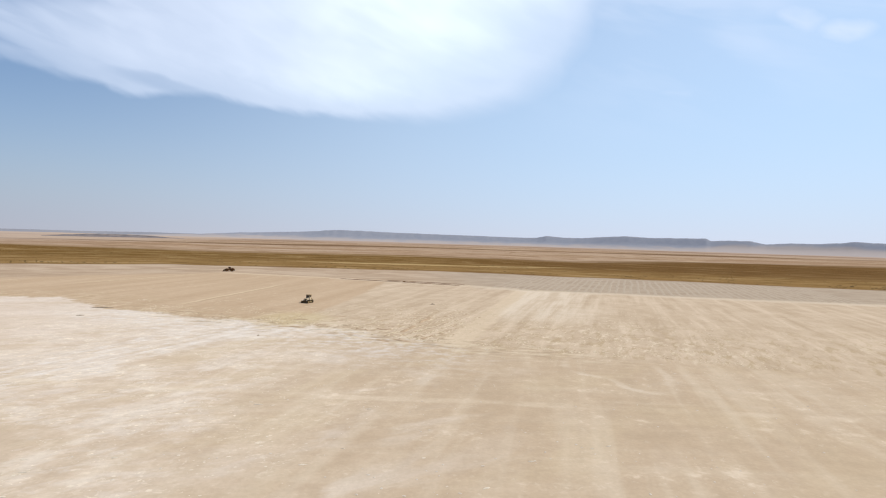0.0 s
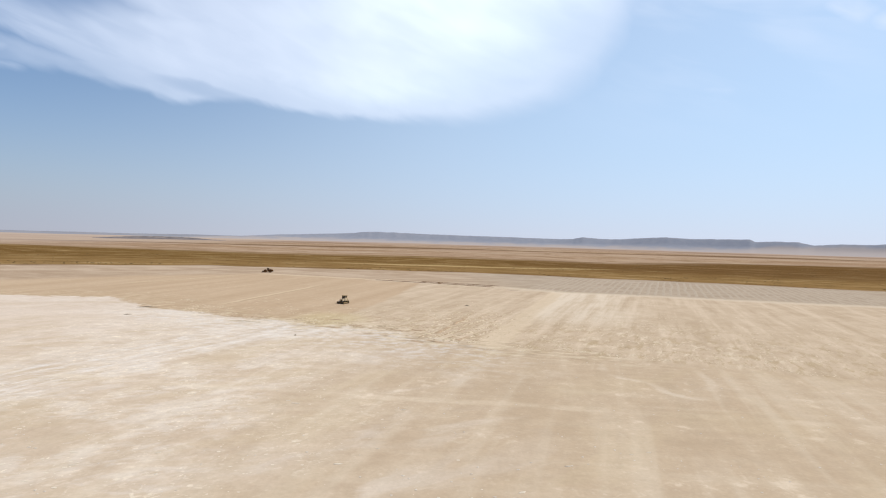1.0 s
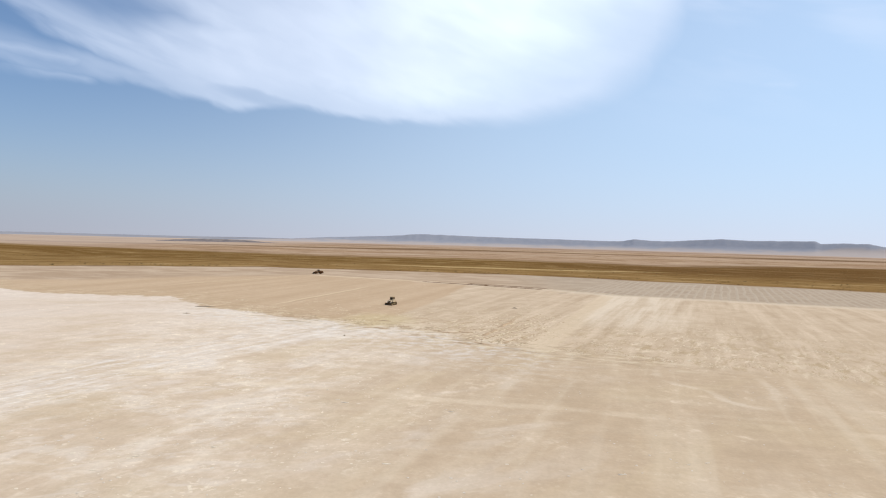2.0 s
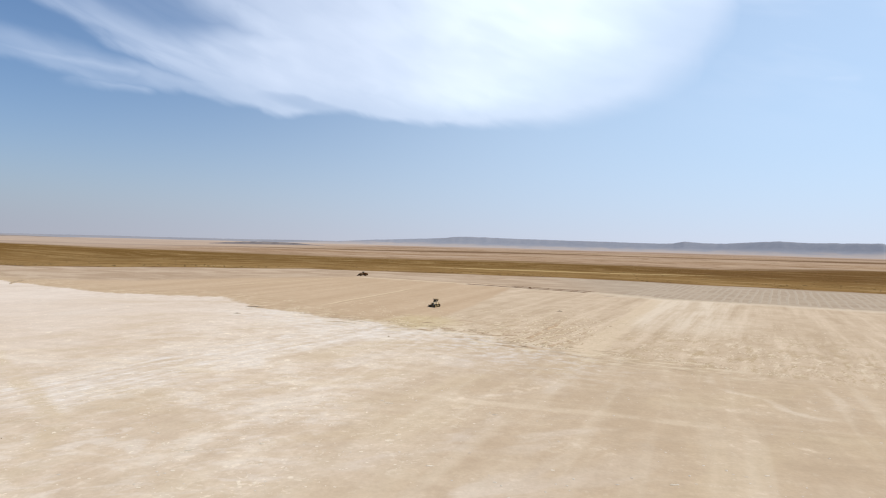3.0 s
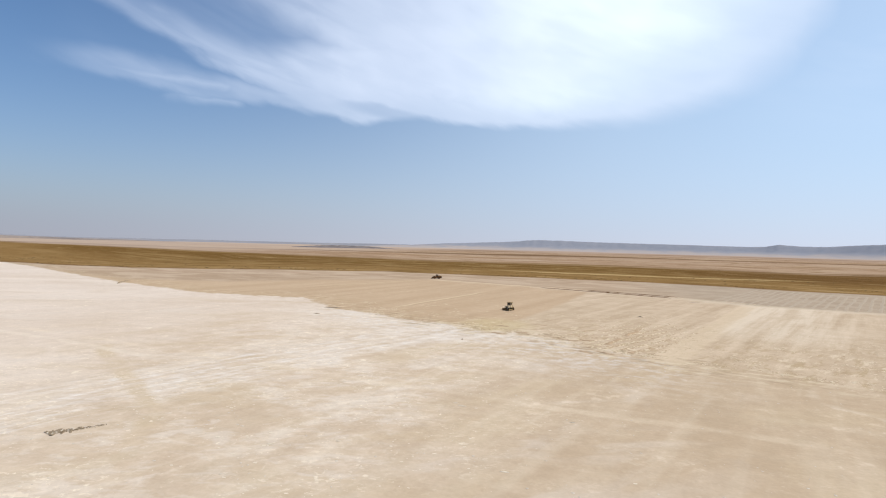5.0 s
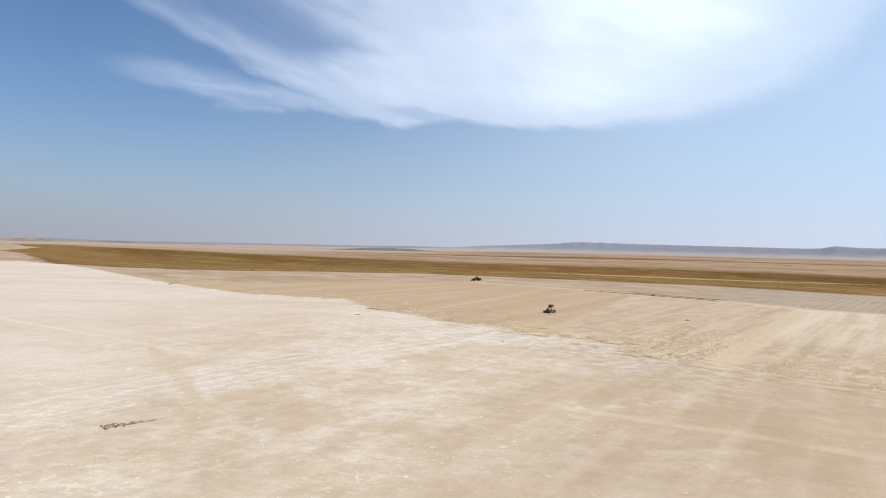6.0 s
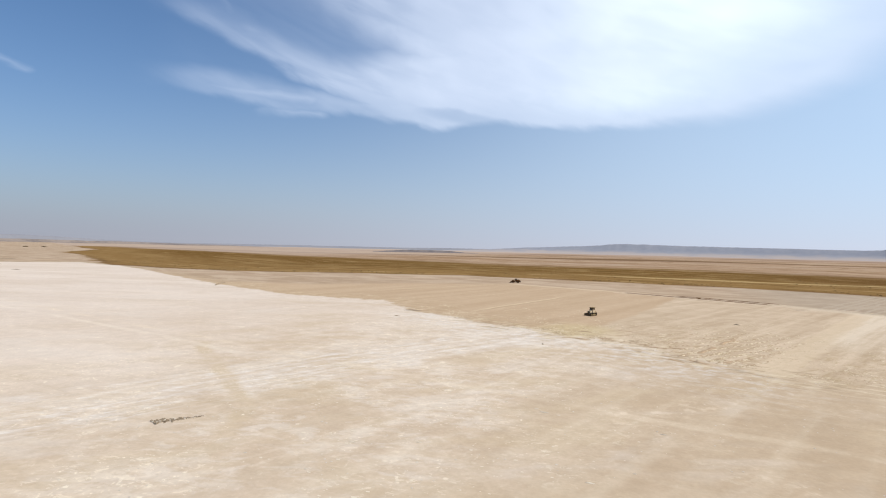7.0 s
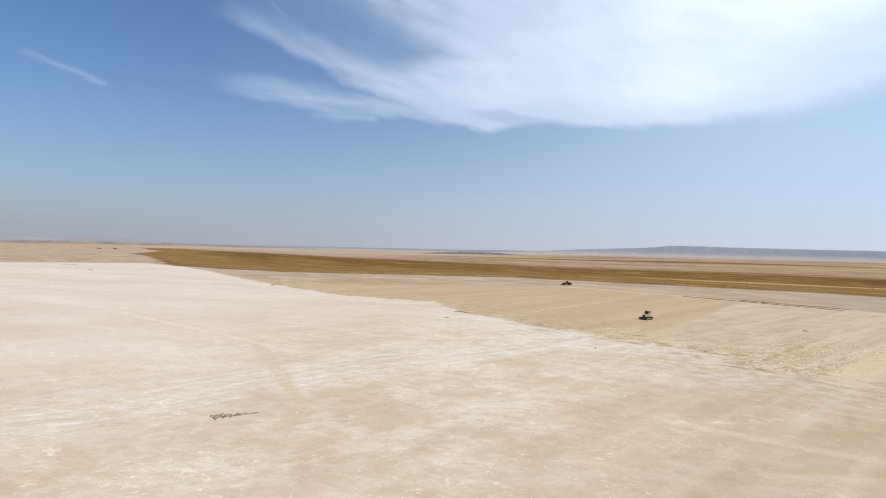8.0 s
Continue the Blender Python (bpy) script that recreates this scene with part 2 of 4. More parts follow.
# ---------------------------------------------------------------- ground
def ground_z(x, y):
    """Height of the plain: slow swells that grow towards the hills. Takes numbers or arrays."""
    r = np.hypot(x, y)
    swell = np.sin(x / 31.0 + 0.7) * np.sin(y / 43.0 + 1.1) * 0.10 + np.sin((x + y) / 17.0) * 0.05
    far = np.sin(x / 170.0 + 2.0) * np.sin(y / 120.0) * np.clip((r - 420) / 1500, 0, 1) * 1.6
    return swell * np.clip(r / 60.0, 0, 1) + far


def beside(px, py, line):
    """Signed distance to a line of points: positive on its left as one goes along it."""
    best = np.full(px.shape, 1e18)
    sign = np.ones(px.shape)
    last = len(line) - 2
    for i, ((ax, ay), (bx, by)) in enumerate(zip(line, line[1:])):
        dx, dy = bx - ax, by - ay
        s = ((px - ax) * dx + (py - ay) * dy) / (dx * dx + dy * dy)
        lo, hi = (-1e9 if i == 0 else 0.0), (1e9 if i == last else 1.0)
        s = np.clip(s, lo, hi)
        qx, qy = px - ax - s * dx, py - ay - s * dy
        d = qx * qx + qy * qy
        nearer = d < best
        best = np.where(nearer, d, best)
        sign = np.where(nearer, np.sign(dx * (py - ay) - dy * (px - ax)), sign)
    return np.sqrt(best) * sign


PAN_EDGE = [(-720, 190), (-610, 255), (-540, 350), (-449, 330), (-221, 219), (-157, 195), (-110, 197), (-85, 172), (-57, 158), (-25, 142), (-9, 138), (4, 125), (20, 117), (43, 108), (85, 92), (220, 45)]
SCRUB_NEAR = [(-2600, 1600), (-1900, 1210), (-1225, 832), (-1009, 622), (-800, 520), (-600, 402), (-480, 337), (-387, 323), (-325, 330), (-245, 374), (-165, 412), (-110, 410), (-50, 408), (40, 408), (129, 371), (195, 352), (265, 324), (330, 305), (900, 120)]
SCRUB_FAR = [(-3200, 1500), (-2000, 1300), (-1700, 1240), (-1400, 1130), (-1000, 1000), (-607, 880), (-380, 790), (-200, 735), (0, 790), (160, 770), (260, 710), (490, 840), (830, 830), (1800, 600)]
FIELD_EDGE = [(-30, 120), (-20, 165), (-13, 200), (-8, 227), (1, 288), (4, 320)]
STRIP_EDGE = [(-900, 80), (-610, 240), (-449, 316), (-240, 236), (-190, 250), (-150, 292), (-96, 338), (-21, 312), (38, 281), (70, 256), (116, 246), (150, 236), (330, 190)]
LANE = [(8, 95), (19, 126), (44, 190), (69, 258)]
WADI = [(-2300, 1200), (-843, 1330), (-405, 1450), (203, 1680), (773, 1560), (1478, 1570), (2600, 1500)]
FAR_WADI = [(-2600, 2400), (-904, 2520), (-503, 2570), (38, 2738), (634, 2920), (1138, 2790), (1370, 2610), (2600, 2200)]
DRY_LINE = [(-130, 520), (-40, 513), (14, 510), (66, 502), (118, 506), (168, 516), (300, 520)]
BLADE_LINE = [(-70, 160), (-63, 191), (-50, 255), (-44, 285)]
FAR_LINE = [(-140, 232), (-126, 266), (-99, 338), (-88, 372)]
CROSS_LANE = [(-60, 88), (-14, 79.5), (15, 75.5), (51, 69), (90, 62)]
BROWN_TRACK = [(-110, 104), (-92, 87), (-77, 76), (-67, 69), (-53, 58), (-44, 44)]
PALE_LINE = [(-400, 140), (-250, 114), (-150, 99), (-109, 92), (-78, 85), (-50, 80)]
WHEEL_TRACK = [(-34, 60), (-26, 85), (-22, 114), (-20, 132)]
TURN_TRACK = [(42, 108), (38, 104), (36, 99.5), (35.3, 95), (37, 91.5), (40.5, 89), (41, 85.5), (40.8, 82.3), (43.5, 79.6), (47.5, 79.6), (49.3, 81.8), (49, 84.5), (52, 89), (53, 94)]
PALE_LANE = [(-96, 10), (-82, 28), (-74, 42), (-66, 68), (-58, 90), (-49, 110), (-39, 132), (-22, 150)]


def build_ground():
    fine = np.arange(-74, 56, 0.26)
    rough = np.arange(56, 286, 2.5)
    azs = np.radians(np.concatenate([fine, rough]))
    rs = [1.5]
    while rs[-1] < 9000:
        rs.append(rs[-1] * 1.0125 + 0.02)
    rs = np.array(rs)
    R, A = np.meshgrid(rs, azs, indexing="ij")
    X, Y = np.append((R * np.sin(A)).ravel(), 0.0), np.append((R * np.cos(A)).ravel(), 0.0)
    n, k = len(rs), len(azs)
    i, j = np.meshgrid(np.arange(n - 1), np.arange(k), indexing="ij")
    j2 = (j + 1) % k
    quads = np.stack([i * k + j, (i + 1) * k + j, (i + 1) * k + j2, i * k + j2], -1).reshape(-1, 4)[:, ::-1]
    j = np.arange(k)
    fan = np.stack([np.full(k, n * k), (j + 1) % k, j], -1)
    mesh = bpy.data.meshes.new("ground")
    mesh.vertices.add(len(X))
    mesh.vertices.foreach_set("co", np.stack([X, Y, ground_z(X, Y)], -1).ravel())
    mesh.loops.add(quads.size + fan.size)
    mesh.loops.foreach_set("vertex_index", np.concatenate([quads.ravel(), fan.ravel()]))
    mesh.polygons.add(len(quads) + len(fan))
    mesh.polygons.foreach_set("loop_start", np.concatenate([np.arange(len(quads)) * 4, quads.size + np.arange(len(fan)) * 3]))
    mesh.update(calc_edges=True)
    mesh.shade_smooth()
    for name, line in (("pan", PAN_EDGE[::-1]), ("scrub_near", SCRUB_NEAR), ("scrub_far", SCRUB_FAR), ("field", FIELD_EDGE), ("strip", STRIP_EDGE), ("lane", LANE), ("pale_lane", PALE_LANE), ("wadi", WADI), ("far_wadi", FAR_WADI), ("dry_line", DRY_LINE), ("wheel_track", WHEEL_TRACK), ("cross_lane", CROSS_LANE), ("blade_line", BLADE_LINE), ("far_line", FAR_LINE), ("pale_line", PALE_LINE), ("brown_track", BROWN_TRACK), ("turn_track", TURN_TRACK)):
        d = beside(X, Y, line)
        mesh.attributes.new(name, "FLOAT", "POINT").data.foreach_set("value", d.astype(np.float32))
    mesh.materials.append(ground_material())
    return tagged(new("ground", mesh), "pale tan graded desert soil with white salt crust", "ground", kind="structure")


def ground_material():
    mat, N, bsdf = material("desert_soil", 0.95)
    bsdf.inputs["Specular IOR Level"].default_value = 0.0
    m, ramp, mix = N.m, N.ramp, N.mix
    pos = N.add("ShaderNodeNewGeometry").outputs["Position"]
    xyz = N.add("ShaderNodeSeparateXYZ")
    N.put(xyz.inputs[0], pos)
    x, y = xyz.outputs[0], xyz.outputs[1]
    flat = N.vec(x, y)

    def zone(name):
        n = N.add("ShaderNodeAttribute", attribute_name=name)
        return n.outputs["Fac"]

    def shifted(d, noise, amp):
        return m("ADD", d, m("MULTIPLY", m("SUBTRACT", noise, 0.5), amp))

    n40 = N.noise(flat, 1 / 40, 5, 0.6)
    n12 = N.noise(flat, 1 / 11, 4, 0.55, 0.4)
    n3 = N.noise(flat, 1 / 2.6, 4, 0.6)
    n05 = N.noise(flat, 1 / 0.5, 3, 0.6)
    passes = N.noise(N.along(x, y, 23, 70, 4.6), 1.0, 4, 0.6)          # grader passes
    passes_w = N.noise(N.vec(m("MULTIPLY", zone("pale_lane"), 0.6), m("MULTIPLY", y, 0.03), 2.0), 1.0, 3, 0.6)       # wheel marks over the pan
    ewide = N.noise(N.along(x, y, 84, 420, 38), 1.0, 5, 0.62)          # bands across the plain

    # graded soil between pan and scrub
    graded = mix(ramp(n12, 0.32, 0.68), (0.468, 0.356, 0.243), (0.518, 0.40, 0.281))
    graded = mix(m("MULTIPLY", ramp(passes, 0.5, 0.66), 0.5), graded, (0.61, 0.482, 0.348))
    graded = mix(m("MULTIPLY", ramp(passes, 0.48, 0.32), 0.5), graded, (0.39, 0.287, 0.185))
    # the darker field that is being worked
    field = ramp(shifted(zone("field"), n12, 5.0), -1.5, 1.5)
    worked = mix(ramp(N.noise(N.along(x, y, 14, 120, 9.0), 1.0, 4, 0.5), 0.34, 0.66), (0.432, 0.306, 0.192), (0.477, 0.346, 0.225))
    graded = mix(m("MULTIPLY", field, 0.85), graded, worked)
    for name, lo, hi in (("blade_line", 178.0, 268.0), ("far_line", 245.0, 335.0)):
        line = ramp(m("ABSOLUTE", shifted(zone(name), n12, 2.5)), 1.1, 0.3)
        line = m("MULTIPLY", line, m("MULTIPLY", ramp(y, lo, lo + 14.0), ramp(y, hi, hi - 14.0)))
        graded = mix(m("MULTIPLY", line, 0.55), graded, (0.612, 0.485, 0.324))
        groove = ramp(m("ABSOLUTE", m("ADD", shifted(zone(name), n12, 2.5), 1.5)), 0.8, 0.2)
        groove = m("MULTIPLY", groove, m("MULTIPLY", ramp(y, lo, lo + 14.0), ramp(y, hi, hi - 14.0)))
        graded = mix(m("MULTIPLY", groove, 0.45), graded, (0.337, 0.247, 0.146))
    # untouched strip before the scrub, pinkish and blotched
    strip = ramp(shifted(zone("strip"), n12, 16.0), -9.0, 13.0)
    untouched = mix(ramp(N.noise(N.along(x, y, 100, 44, 24), 1.0, 4, 0.56, 1.2), 0.36, 0.64), (0.36, 0.258, 0.17), (0.458, 0.347, 0.244))
    untouched = mix(ramp(x, 10.0, 70.0, 0.0, 0.8), untouched, mix(ramp(n12, 0.3, 0.7), (0.34, 0.268, 0.194), (0.41, 0.33, 0.244)))
    soil = mix(strip, graded, untouched)
    # rough broken patches with yellow and brown clods
    fringe = m("MULTIPLY", m("MAXIMUM", ramp(shifted(zone("pan"), n40, 24.0), -34.0, -4.0), m("MULTIPLY", ramp(shifted(zone("pan"), n40, 40.0), -95.0, -10.0), ramp(zone("field"), 2.0, -12.0))), ramp(zone("pan"), 4.0, -1.0))
    rough = m("MULTIPLY", fringe, ramp(N.noise(N.along(x, y, 30, 7.5, 2.4), 1.0, 5, 0.72, 0.6), 0.49, 0.63))
    soil = mix(m("MULTIPLY", rough, 0.6), soil, (0.375, 0.275, 0.155))
    light = m("MULTIPLY", fringe, ramp(N.noise(N.along(x, y, 32, 6.5, 2.0), 1.0, 5, 0.72, 0.6), 0.52, 0.66))
    soil = mix(m("MULTIPLY", light, ramp(n40, 0.4, 0.6, 0.25, 0.7)), soil, (0.67, 0.555, 0.40))
    gx, gy = m("MULTIPLY", m("ADD", x, 24.0), 1 / 13.0), m("MULTIPLY", m("SUBTRACT", y, 154.0), 1 / 20.0)
    sallow = ramp(shifted(m("SQRT", m("ADD", m("MULTIPLY", gx, gx), m("MULTIPLY", gy, gy))), n12, 0.8), 1.1, 0.3)
    soil = mix(m("MULTIPLY", sallow, 0.4), soil, (0.53, 0.43, 0.235))
    # a pale lane left by the blade
    lane = m("ABSOLUTE", shifted(zone("lane"), n12, 3.0))
    soil = mix(m("MULTIPLY", m("MULTIPLY", ramp(lane, 4.6, 2.6), ramp(zone("strip"), 4.0, -6.0)), 0.6), soil, (0.60, 0.475, 0.33))

    beside_lane = m("MULTIPLY", m("MULTIPLY", ramp(zone("lane"), 2.0, -4.0), ramp(shifted(zone("lane"), n12, 16.0), -42.0, -14.0)), ramp(zone("pan"), -30.0, -70.0))
    beside_lane = m("MULTIPLY", beside_lane, ramp(zone("strip"), 2.0, -5.0))
    soil = mix(m("MULTIPLY", beside_lane, ramp(passes, 0.40, 0.6, 0.25, 0.75)), soil, (0.63, 0.526, 0.40))
    by_bank = m("MULTIPLY", ramp(m("ABSOLUTE", shifted(zone("strip"), n12, 9.0)), 8.0, 2.0), ramp(x, 30.0, 55.0))
    soil = mix(m("MULTIPLY", by_bank, 0.35), soil, (0.673, 0.569, 0.428))
    far_row = m("MULTIPLY", ramp(m("ABSOLUTE", shifted(zone("strip"), n12, 7.0)), 4.5, 1.0), m("MULTIPLY", ramp(x, -105.0, -88.0), ramp(x, 30.0, 5.0)))
    soil = mix(m("MULTIPLY", far_row, 0.5), soil, (0.64, 0.515, 0.365))

    # the pan: compacted, with white crust
    pad = mix(ramp(n12, 0.32, 0.68), (0.452, 0.338, 0.226), (0.485, 0.368, 0.25))
    west = ramp(shifted(zone("field"), n40, 60.0), 10.0, 85.0)
    n22 = N.noise(N.along(x, y, 60, 30, 15), 1.0, 4, 0.56, 0.8)
    crust_d = m("ADD", m("MULTIPLY", n40, 0.42), m("ADD", m("MULTIPLY", n12, 0.30), m("MULTIPLY", n3, 0.28)))
    crust = m("MULTIPLY", ramp(crust_d, 0.40, 0.62), ramp(x, 25.0, -30.0, 0.3, 1.15))
    pad = mix(m("MULTIPLY", ramp(x, 10.0, -35.0), 0.45), pad, (0.60, 0.477, 0.358))
    pad = mix(m("MULTIPLY", crust, ramp(x, 5.0, -25.0, 0.08, 0.34)), pad, (0.71, 0.605, 0.485))
    pad = mix(m("MULTIPLY", ramp(m("MULTIPLY", n3, n12), 0.32, 0.42), ramp(x, -110.0, -40.0, 0.08, 0.25)), pad, (0.795, 0.669, 0.513))
    blotch = ramp(m("ADD", m("MULTIPLY", n12, 0.45), m("MULTIPLY", N.noise(N.along(x, y, 70, 3.6, 2.0), 1.0, 4, 0.62, 0.6), 0.55)), 0.46, 0.6)
    blotch = m("MULTIPLY", blotch, m("MULTIPLY", ramp(x, -10.0, -28.0), ramp(m("ADD", x, m("MULTIPLY", y, 0.35)), -62.0, -30.0)))
    pad = mix(m("MULTIPLY", blotch, 0.5), pad, (0.67, 0.585, 0.49))
    pad = mix(m("MULTIPLY", west, 0.75), pad, mix(ramp(n40, 0.35, 0.65), (0.585, 0.472, 0.366), (0.652, 0.55, 0.458)))
    outer = ramp(m("ADD", x, m("MULTIPLY", m("SUBTRACT", n40, 0.5), 160.0)), -90.0, -220.0)
    pad = mix(m("MULTIPLY", outer, 0.55), pad, (0.625, 0.53, 0.45))
    swept = N.noise(N.along(x, y, 80, 150, 34.0), 1.0, 3, 0.5, 0.6)
    pad = mix(m("MULTIPLY", west, ramp(swept, 0.5, 0.66, 0.0, 0.45)), pad, (0.545, 0.43, 0.328))
    pad = mix(m("MULTIPLY", west, ramp(swept, 0.48, 0.34, 0.0, 0.45)), pad, (0.69, 0.595, 0.50))
    pad = mix(m("MULTIPLY", ramp(n22, 0.50, 0.64, 0.0, 0.5), ramp(x, -130.0, -50.0, 0.35, 1.0)), pad, (0.50, 0.384, 0.252))
    pad = mix(m("MULTIPLY", ramp(n22, 0.47, 0.34, 0.0, 0.5), ramp(x, 30.0, -15.0, 0.25, 1.0)), pad, (0.62, 0.53, 0.44))
    salt = m("MULTIPLY", m("MULTIPLY", ramp(zone("pan"), 26.0, 6.0), ramp(x, 6.0, -6.0)), ramp(m("ADD", m("MULTIPLY", n12, 0.6), m("MULTIPLY", n3, 0.4)), 0.42, 0.62))
    pad = mix(m("MULTIPLY", salt, 0.4), pad, (0.655, 0.572, 0.485))
    frost = m("MULTIPLY", m("MULTIPLY", ramp(shifted(zone("pan"), n12, 20.0), 34.0, 6.0), ramp(m("ABSOLUTE", m("ADD", x, 32.0)), 62.0, 38.0)), ramp(m("ADD", m("MULTIPLY", N.noise(N.along(x, y, 108, 7.0, 1.8), 1.0, 5, 0.75, 0.5), 0.6), m("MULTIPLY", n3, 0.4)), 0.47, 0.6))
    pad = mix(m("MULTIPLY", frost, 0.6), pad, (0.61, 0.572, 0.53))
    dash = ramp(N.noise(N.vec(m("MULTIPLY", zone("pale_lane"), 0.55), m("MULTIPLY", y, 0.16), 8.0), 1.0, 4, 0.7), 0.44, 0.6)
    strokes = ramp(N.noise(N.along(x, y, 66, 4.5, 1.1), 1.0, 4, 0.7), 0.515, 0.57)
    wheel = m("MULTIPLY", ramp(m("ABSOLUTE", shifted(zone("pale_lane"), n12, 14.0)), 15.0, 4.0), m("ADD", 0.30, m("MULTIPLY", dash, 0.5)))
    pad = mix(m("MULTIPLY", wheel, m("ADD", ramp(passes_w, 0.44, 0.58, 0.1, 0.75), m("MULTIPLY", strokes, 0.55))), pad, (0.70, 0.635, 0.565))
    pad = mix(m("MULTIPLY", wheel, ramp(passes_w, 0.44, 0.34, 0.0, 0.4)), pad, (0.500, 0.399, 0.292))
    for heading, strength, wide_m in ((20, 0.15, 3.6), (13, 0.12, 7.0), (98, 0.08, 3.4)):
        rut = N.noise(N.along(x, y, heading, 60, wide_m), 1.0, 3, 0.5, 0.2)
        faint = m("SUBTRACT", 1.0, m("MULTIPLY", west, 0.65))
        pad = mix(m("MULTIPLY", faint, ramp(rut, 0.50, 0.72, 0.0, strength)), pad, (0.38, 0.29, 0.19))
        pad = mix(m("MULTIPLY", faint, ramp(rut, 0.50, 0.28, 0.0, strength * 1.15)), pad, (0.72, 0.62, 0.475))
    wheel2 = m("MULTIPLY", ramp(m("ABSOLUTE", m("SUBTRACT", m("ABSOLUTE", shifted(zone("wheel_track"), n12, 1.0)), 1.1)), 0.55, 0.15), ramp(n3, 0.35, 0.55))
    pad = mix(m("MULTIPLY", wheel2, 0.22), pad, (0.681, 0.571, 0.440))
    cross = ramp(m("ABSOLUTE", shifted(zone("cross_lane"), n12, 1.6)), 1.7, 0.5)
    pad = mix(m("MULTIPLY", cross, ramp(n12, 0.38, 0.64, 0.02, 0.36)), pad, (0.703, 0.582, 0.430))
    brown = m("MULTIPLY", ramp(m("ABSOLUTE", shifted(zone("brown_track"), n12, 2.0)), 2.2, 0.6), m("MULTIPLY", ramp(x, -100.0, -92.0), ramp(x, -42.0, -52.0)))
    pad = mix(m("MULTIPLY", brown, ramp(n12, 0.35, 0.6, 0.1, 0.6)), pad, (0.511, 0.394, 0.256))
    thin = m("MULTIPLY", ramp(m("ABSOLUTE", shifted(zone("pale_line"), n12, 2.5)), 1.6, 0.4), ramp(x, -70.0, -84.0))
    pad = mix(m("MULTIPLY", thin, ramp(n12, 0.35, 0.6, 0.05, 0.38)), pad, (0.72, 0.63, 0.51))
    turn = ramp(m("ABSOLUTE", shifted(zone("turn_track"), n3, 3.0)), 1.3, 0.2)
    pad = mix(m("MULTIPLY", turn, m("MULTIPLY", ramp(y, 112.0, 103.0), ramp(n12, 0.42, 0.62, 0.05, 0.3))), pad, (0.73, 0.63, 0.5))
    inside = ramp(shifted(shifted(zone("pan"), n3, 9.0), n12, 10.0), -1.6, 1.6)
    inside_soft = ramp(shifted(shifted(zone("pan"), n12, 16.0), n3, 8.0), -4.5, 4.5)
    inside = m("ADD", inside, m("MULTIPLY", ramp(x, -80.0, -15.0), m("SUBTRACT", inside_soft, inside)))
    soil = mix(inside, soil, pad)
    # dashes along the crust rim: dark painted shadows of turned edges, light yellowish clods
    along_rim = m("MULTIPLY", ramp(m("ABSOLUTE", shifted(zone("pan"), n12, 14.0)), 11.0, 3.0), m("MULTIPLY", ramp(x, -85.0, -55.0), ramp(x, 60.0, 30.0)))
    dashes = N.noise(N.along(x, y, 104, 6.5, 2.2), 1.0, 4, 0.62)
    soil = mix(m("MULTIPLY", along_rim, ramp(dashes, 0.545, 0.61, 0.0, 0.6)), soil, (0.33, 0.25, 0.155))
    soil = mix(m("MULTIPLY", along_rim, ramp(dashes, 0.455, 0.40, 0.0, 0.45)), soil, (0.66, 0.565, 0.40))
    # turned lumps, dark and light, on all worked ground
    lumps = N.noise(flat, 1 / 1.5, 5, 0.72)
    soil = mix(m("MULTIPLY", ramp(lumps, 0.57, 0.7, 0.0, 0.13), m("ADD", 0.4, m("MULTIPLY", inside, 0.6))), soil, (0.36, 0.275, 0.175))
    soil = mix(m("MULTIPLY", ramp(lumps, 0.43, 0.31, 0.0, 0.15), m("ADD", 0.4, m("MULTIPLY", inside, 0.6))), soil, (0.70, 0.60, 0.46))
    # small cream chips and brown pits, thick in some places and thin in others
    chips = N.noise(N.along(x, y, 70, 1.5, 0.8), 1.0, 3, 0.6, 0.8)
    thick = m("MULTIPLY", ramp(m("ADD", m("MULTIPLY", n40, 0.5), m("MULTIPLY", n12, 0.5)), 0.42, 0.6), m("MULTIPLY", m("MULTIPLY", ramp(x, 5.0, -25.0, 0.2, 1.0), ramp(x, -120.0, -70.0, 0.25, 1.0)), m("ADD", 0.3, m("MULTIPLY", inside, 0.7))))
    soil = mix(m("MULTIPLY", m("MULTIPLY", ramp(chips, 0.585, 0.635), thick), 0.6), soil, (0.76, 0.645, 0.49))
    soil = mix(m("MULTIPLY", m("MULTIPLY", ramp(chips, 0.41, 0.36), thick), 0.25), soil, (0.44, 0.33, 0.21))
    # white scrapes and flecks
    spare = m("ADD", ramp(x, 0.0, -22.0, 0.22, 1.0), ramp(zone("pan"), 0.0, -8.0, 0.0, 0.4), clamp=True)
    scrape = m("MULTIPLY", ramp(N.noise(flat, 1 / 2.3, 2, 0.5, 0.6), 0.655, 0.70), m("MULTIPLY", ramp(n40, 0.42, 0.6, 0.12, 0.9), m("ADD", 0.35, m("MULTIPLY", inside, 0.65))))
    soil = mix(m("MULTIPLY", m("MULTIPLY", scrape, spare), ramp(n05, 0.35, 0.6, 0.25, 0.8)), soil, (0.77, 0.67, 0.52))
    fleck = m("MULTIPLY", ramp(N.noise(flat, 1 / 0.95, 3, 0.65), 0.61, 0.69), ramp(n12, 0.42, 0.6, 0.12, 1.0))
    soil = mix(m("MULTIPLY", fleck, m("MULTIPLY", spare, m("ADD", 0.3, m("MULTIPLY", inside, 0.45)))), soil, (0.79, 0.69, 0.535))

    # scrub steppe: streaks run along its edge
    back = zone("scrub_near")
    bands = N.noise(N.vec(m("MULTIPLY", x, 1 / 330), m("MULTIPLY", back, 1 / 55)), 1.0, 5, 0.62)
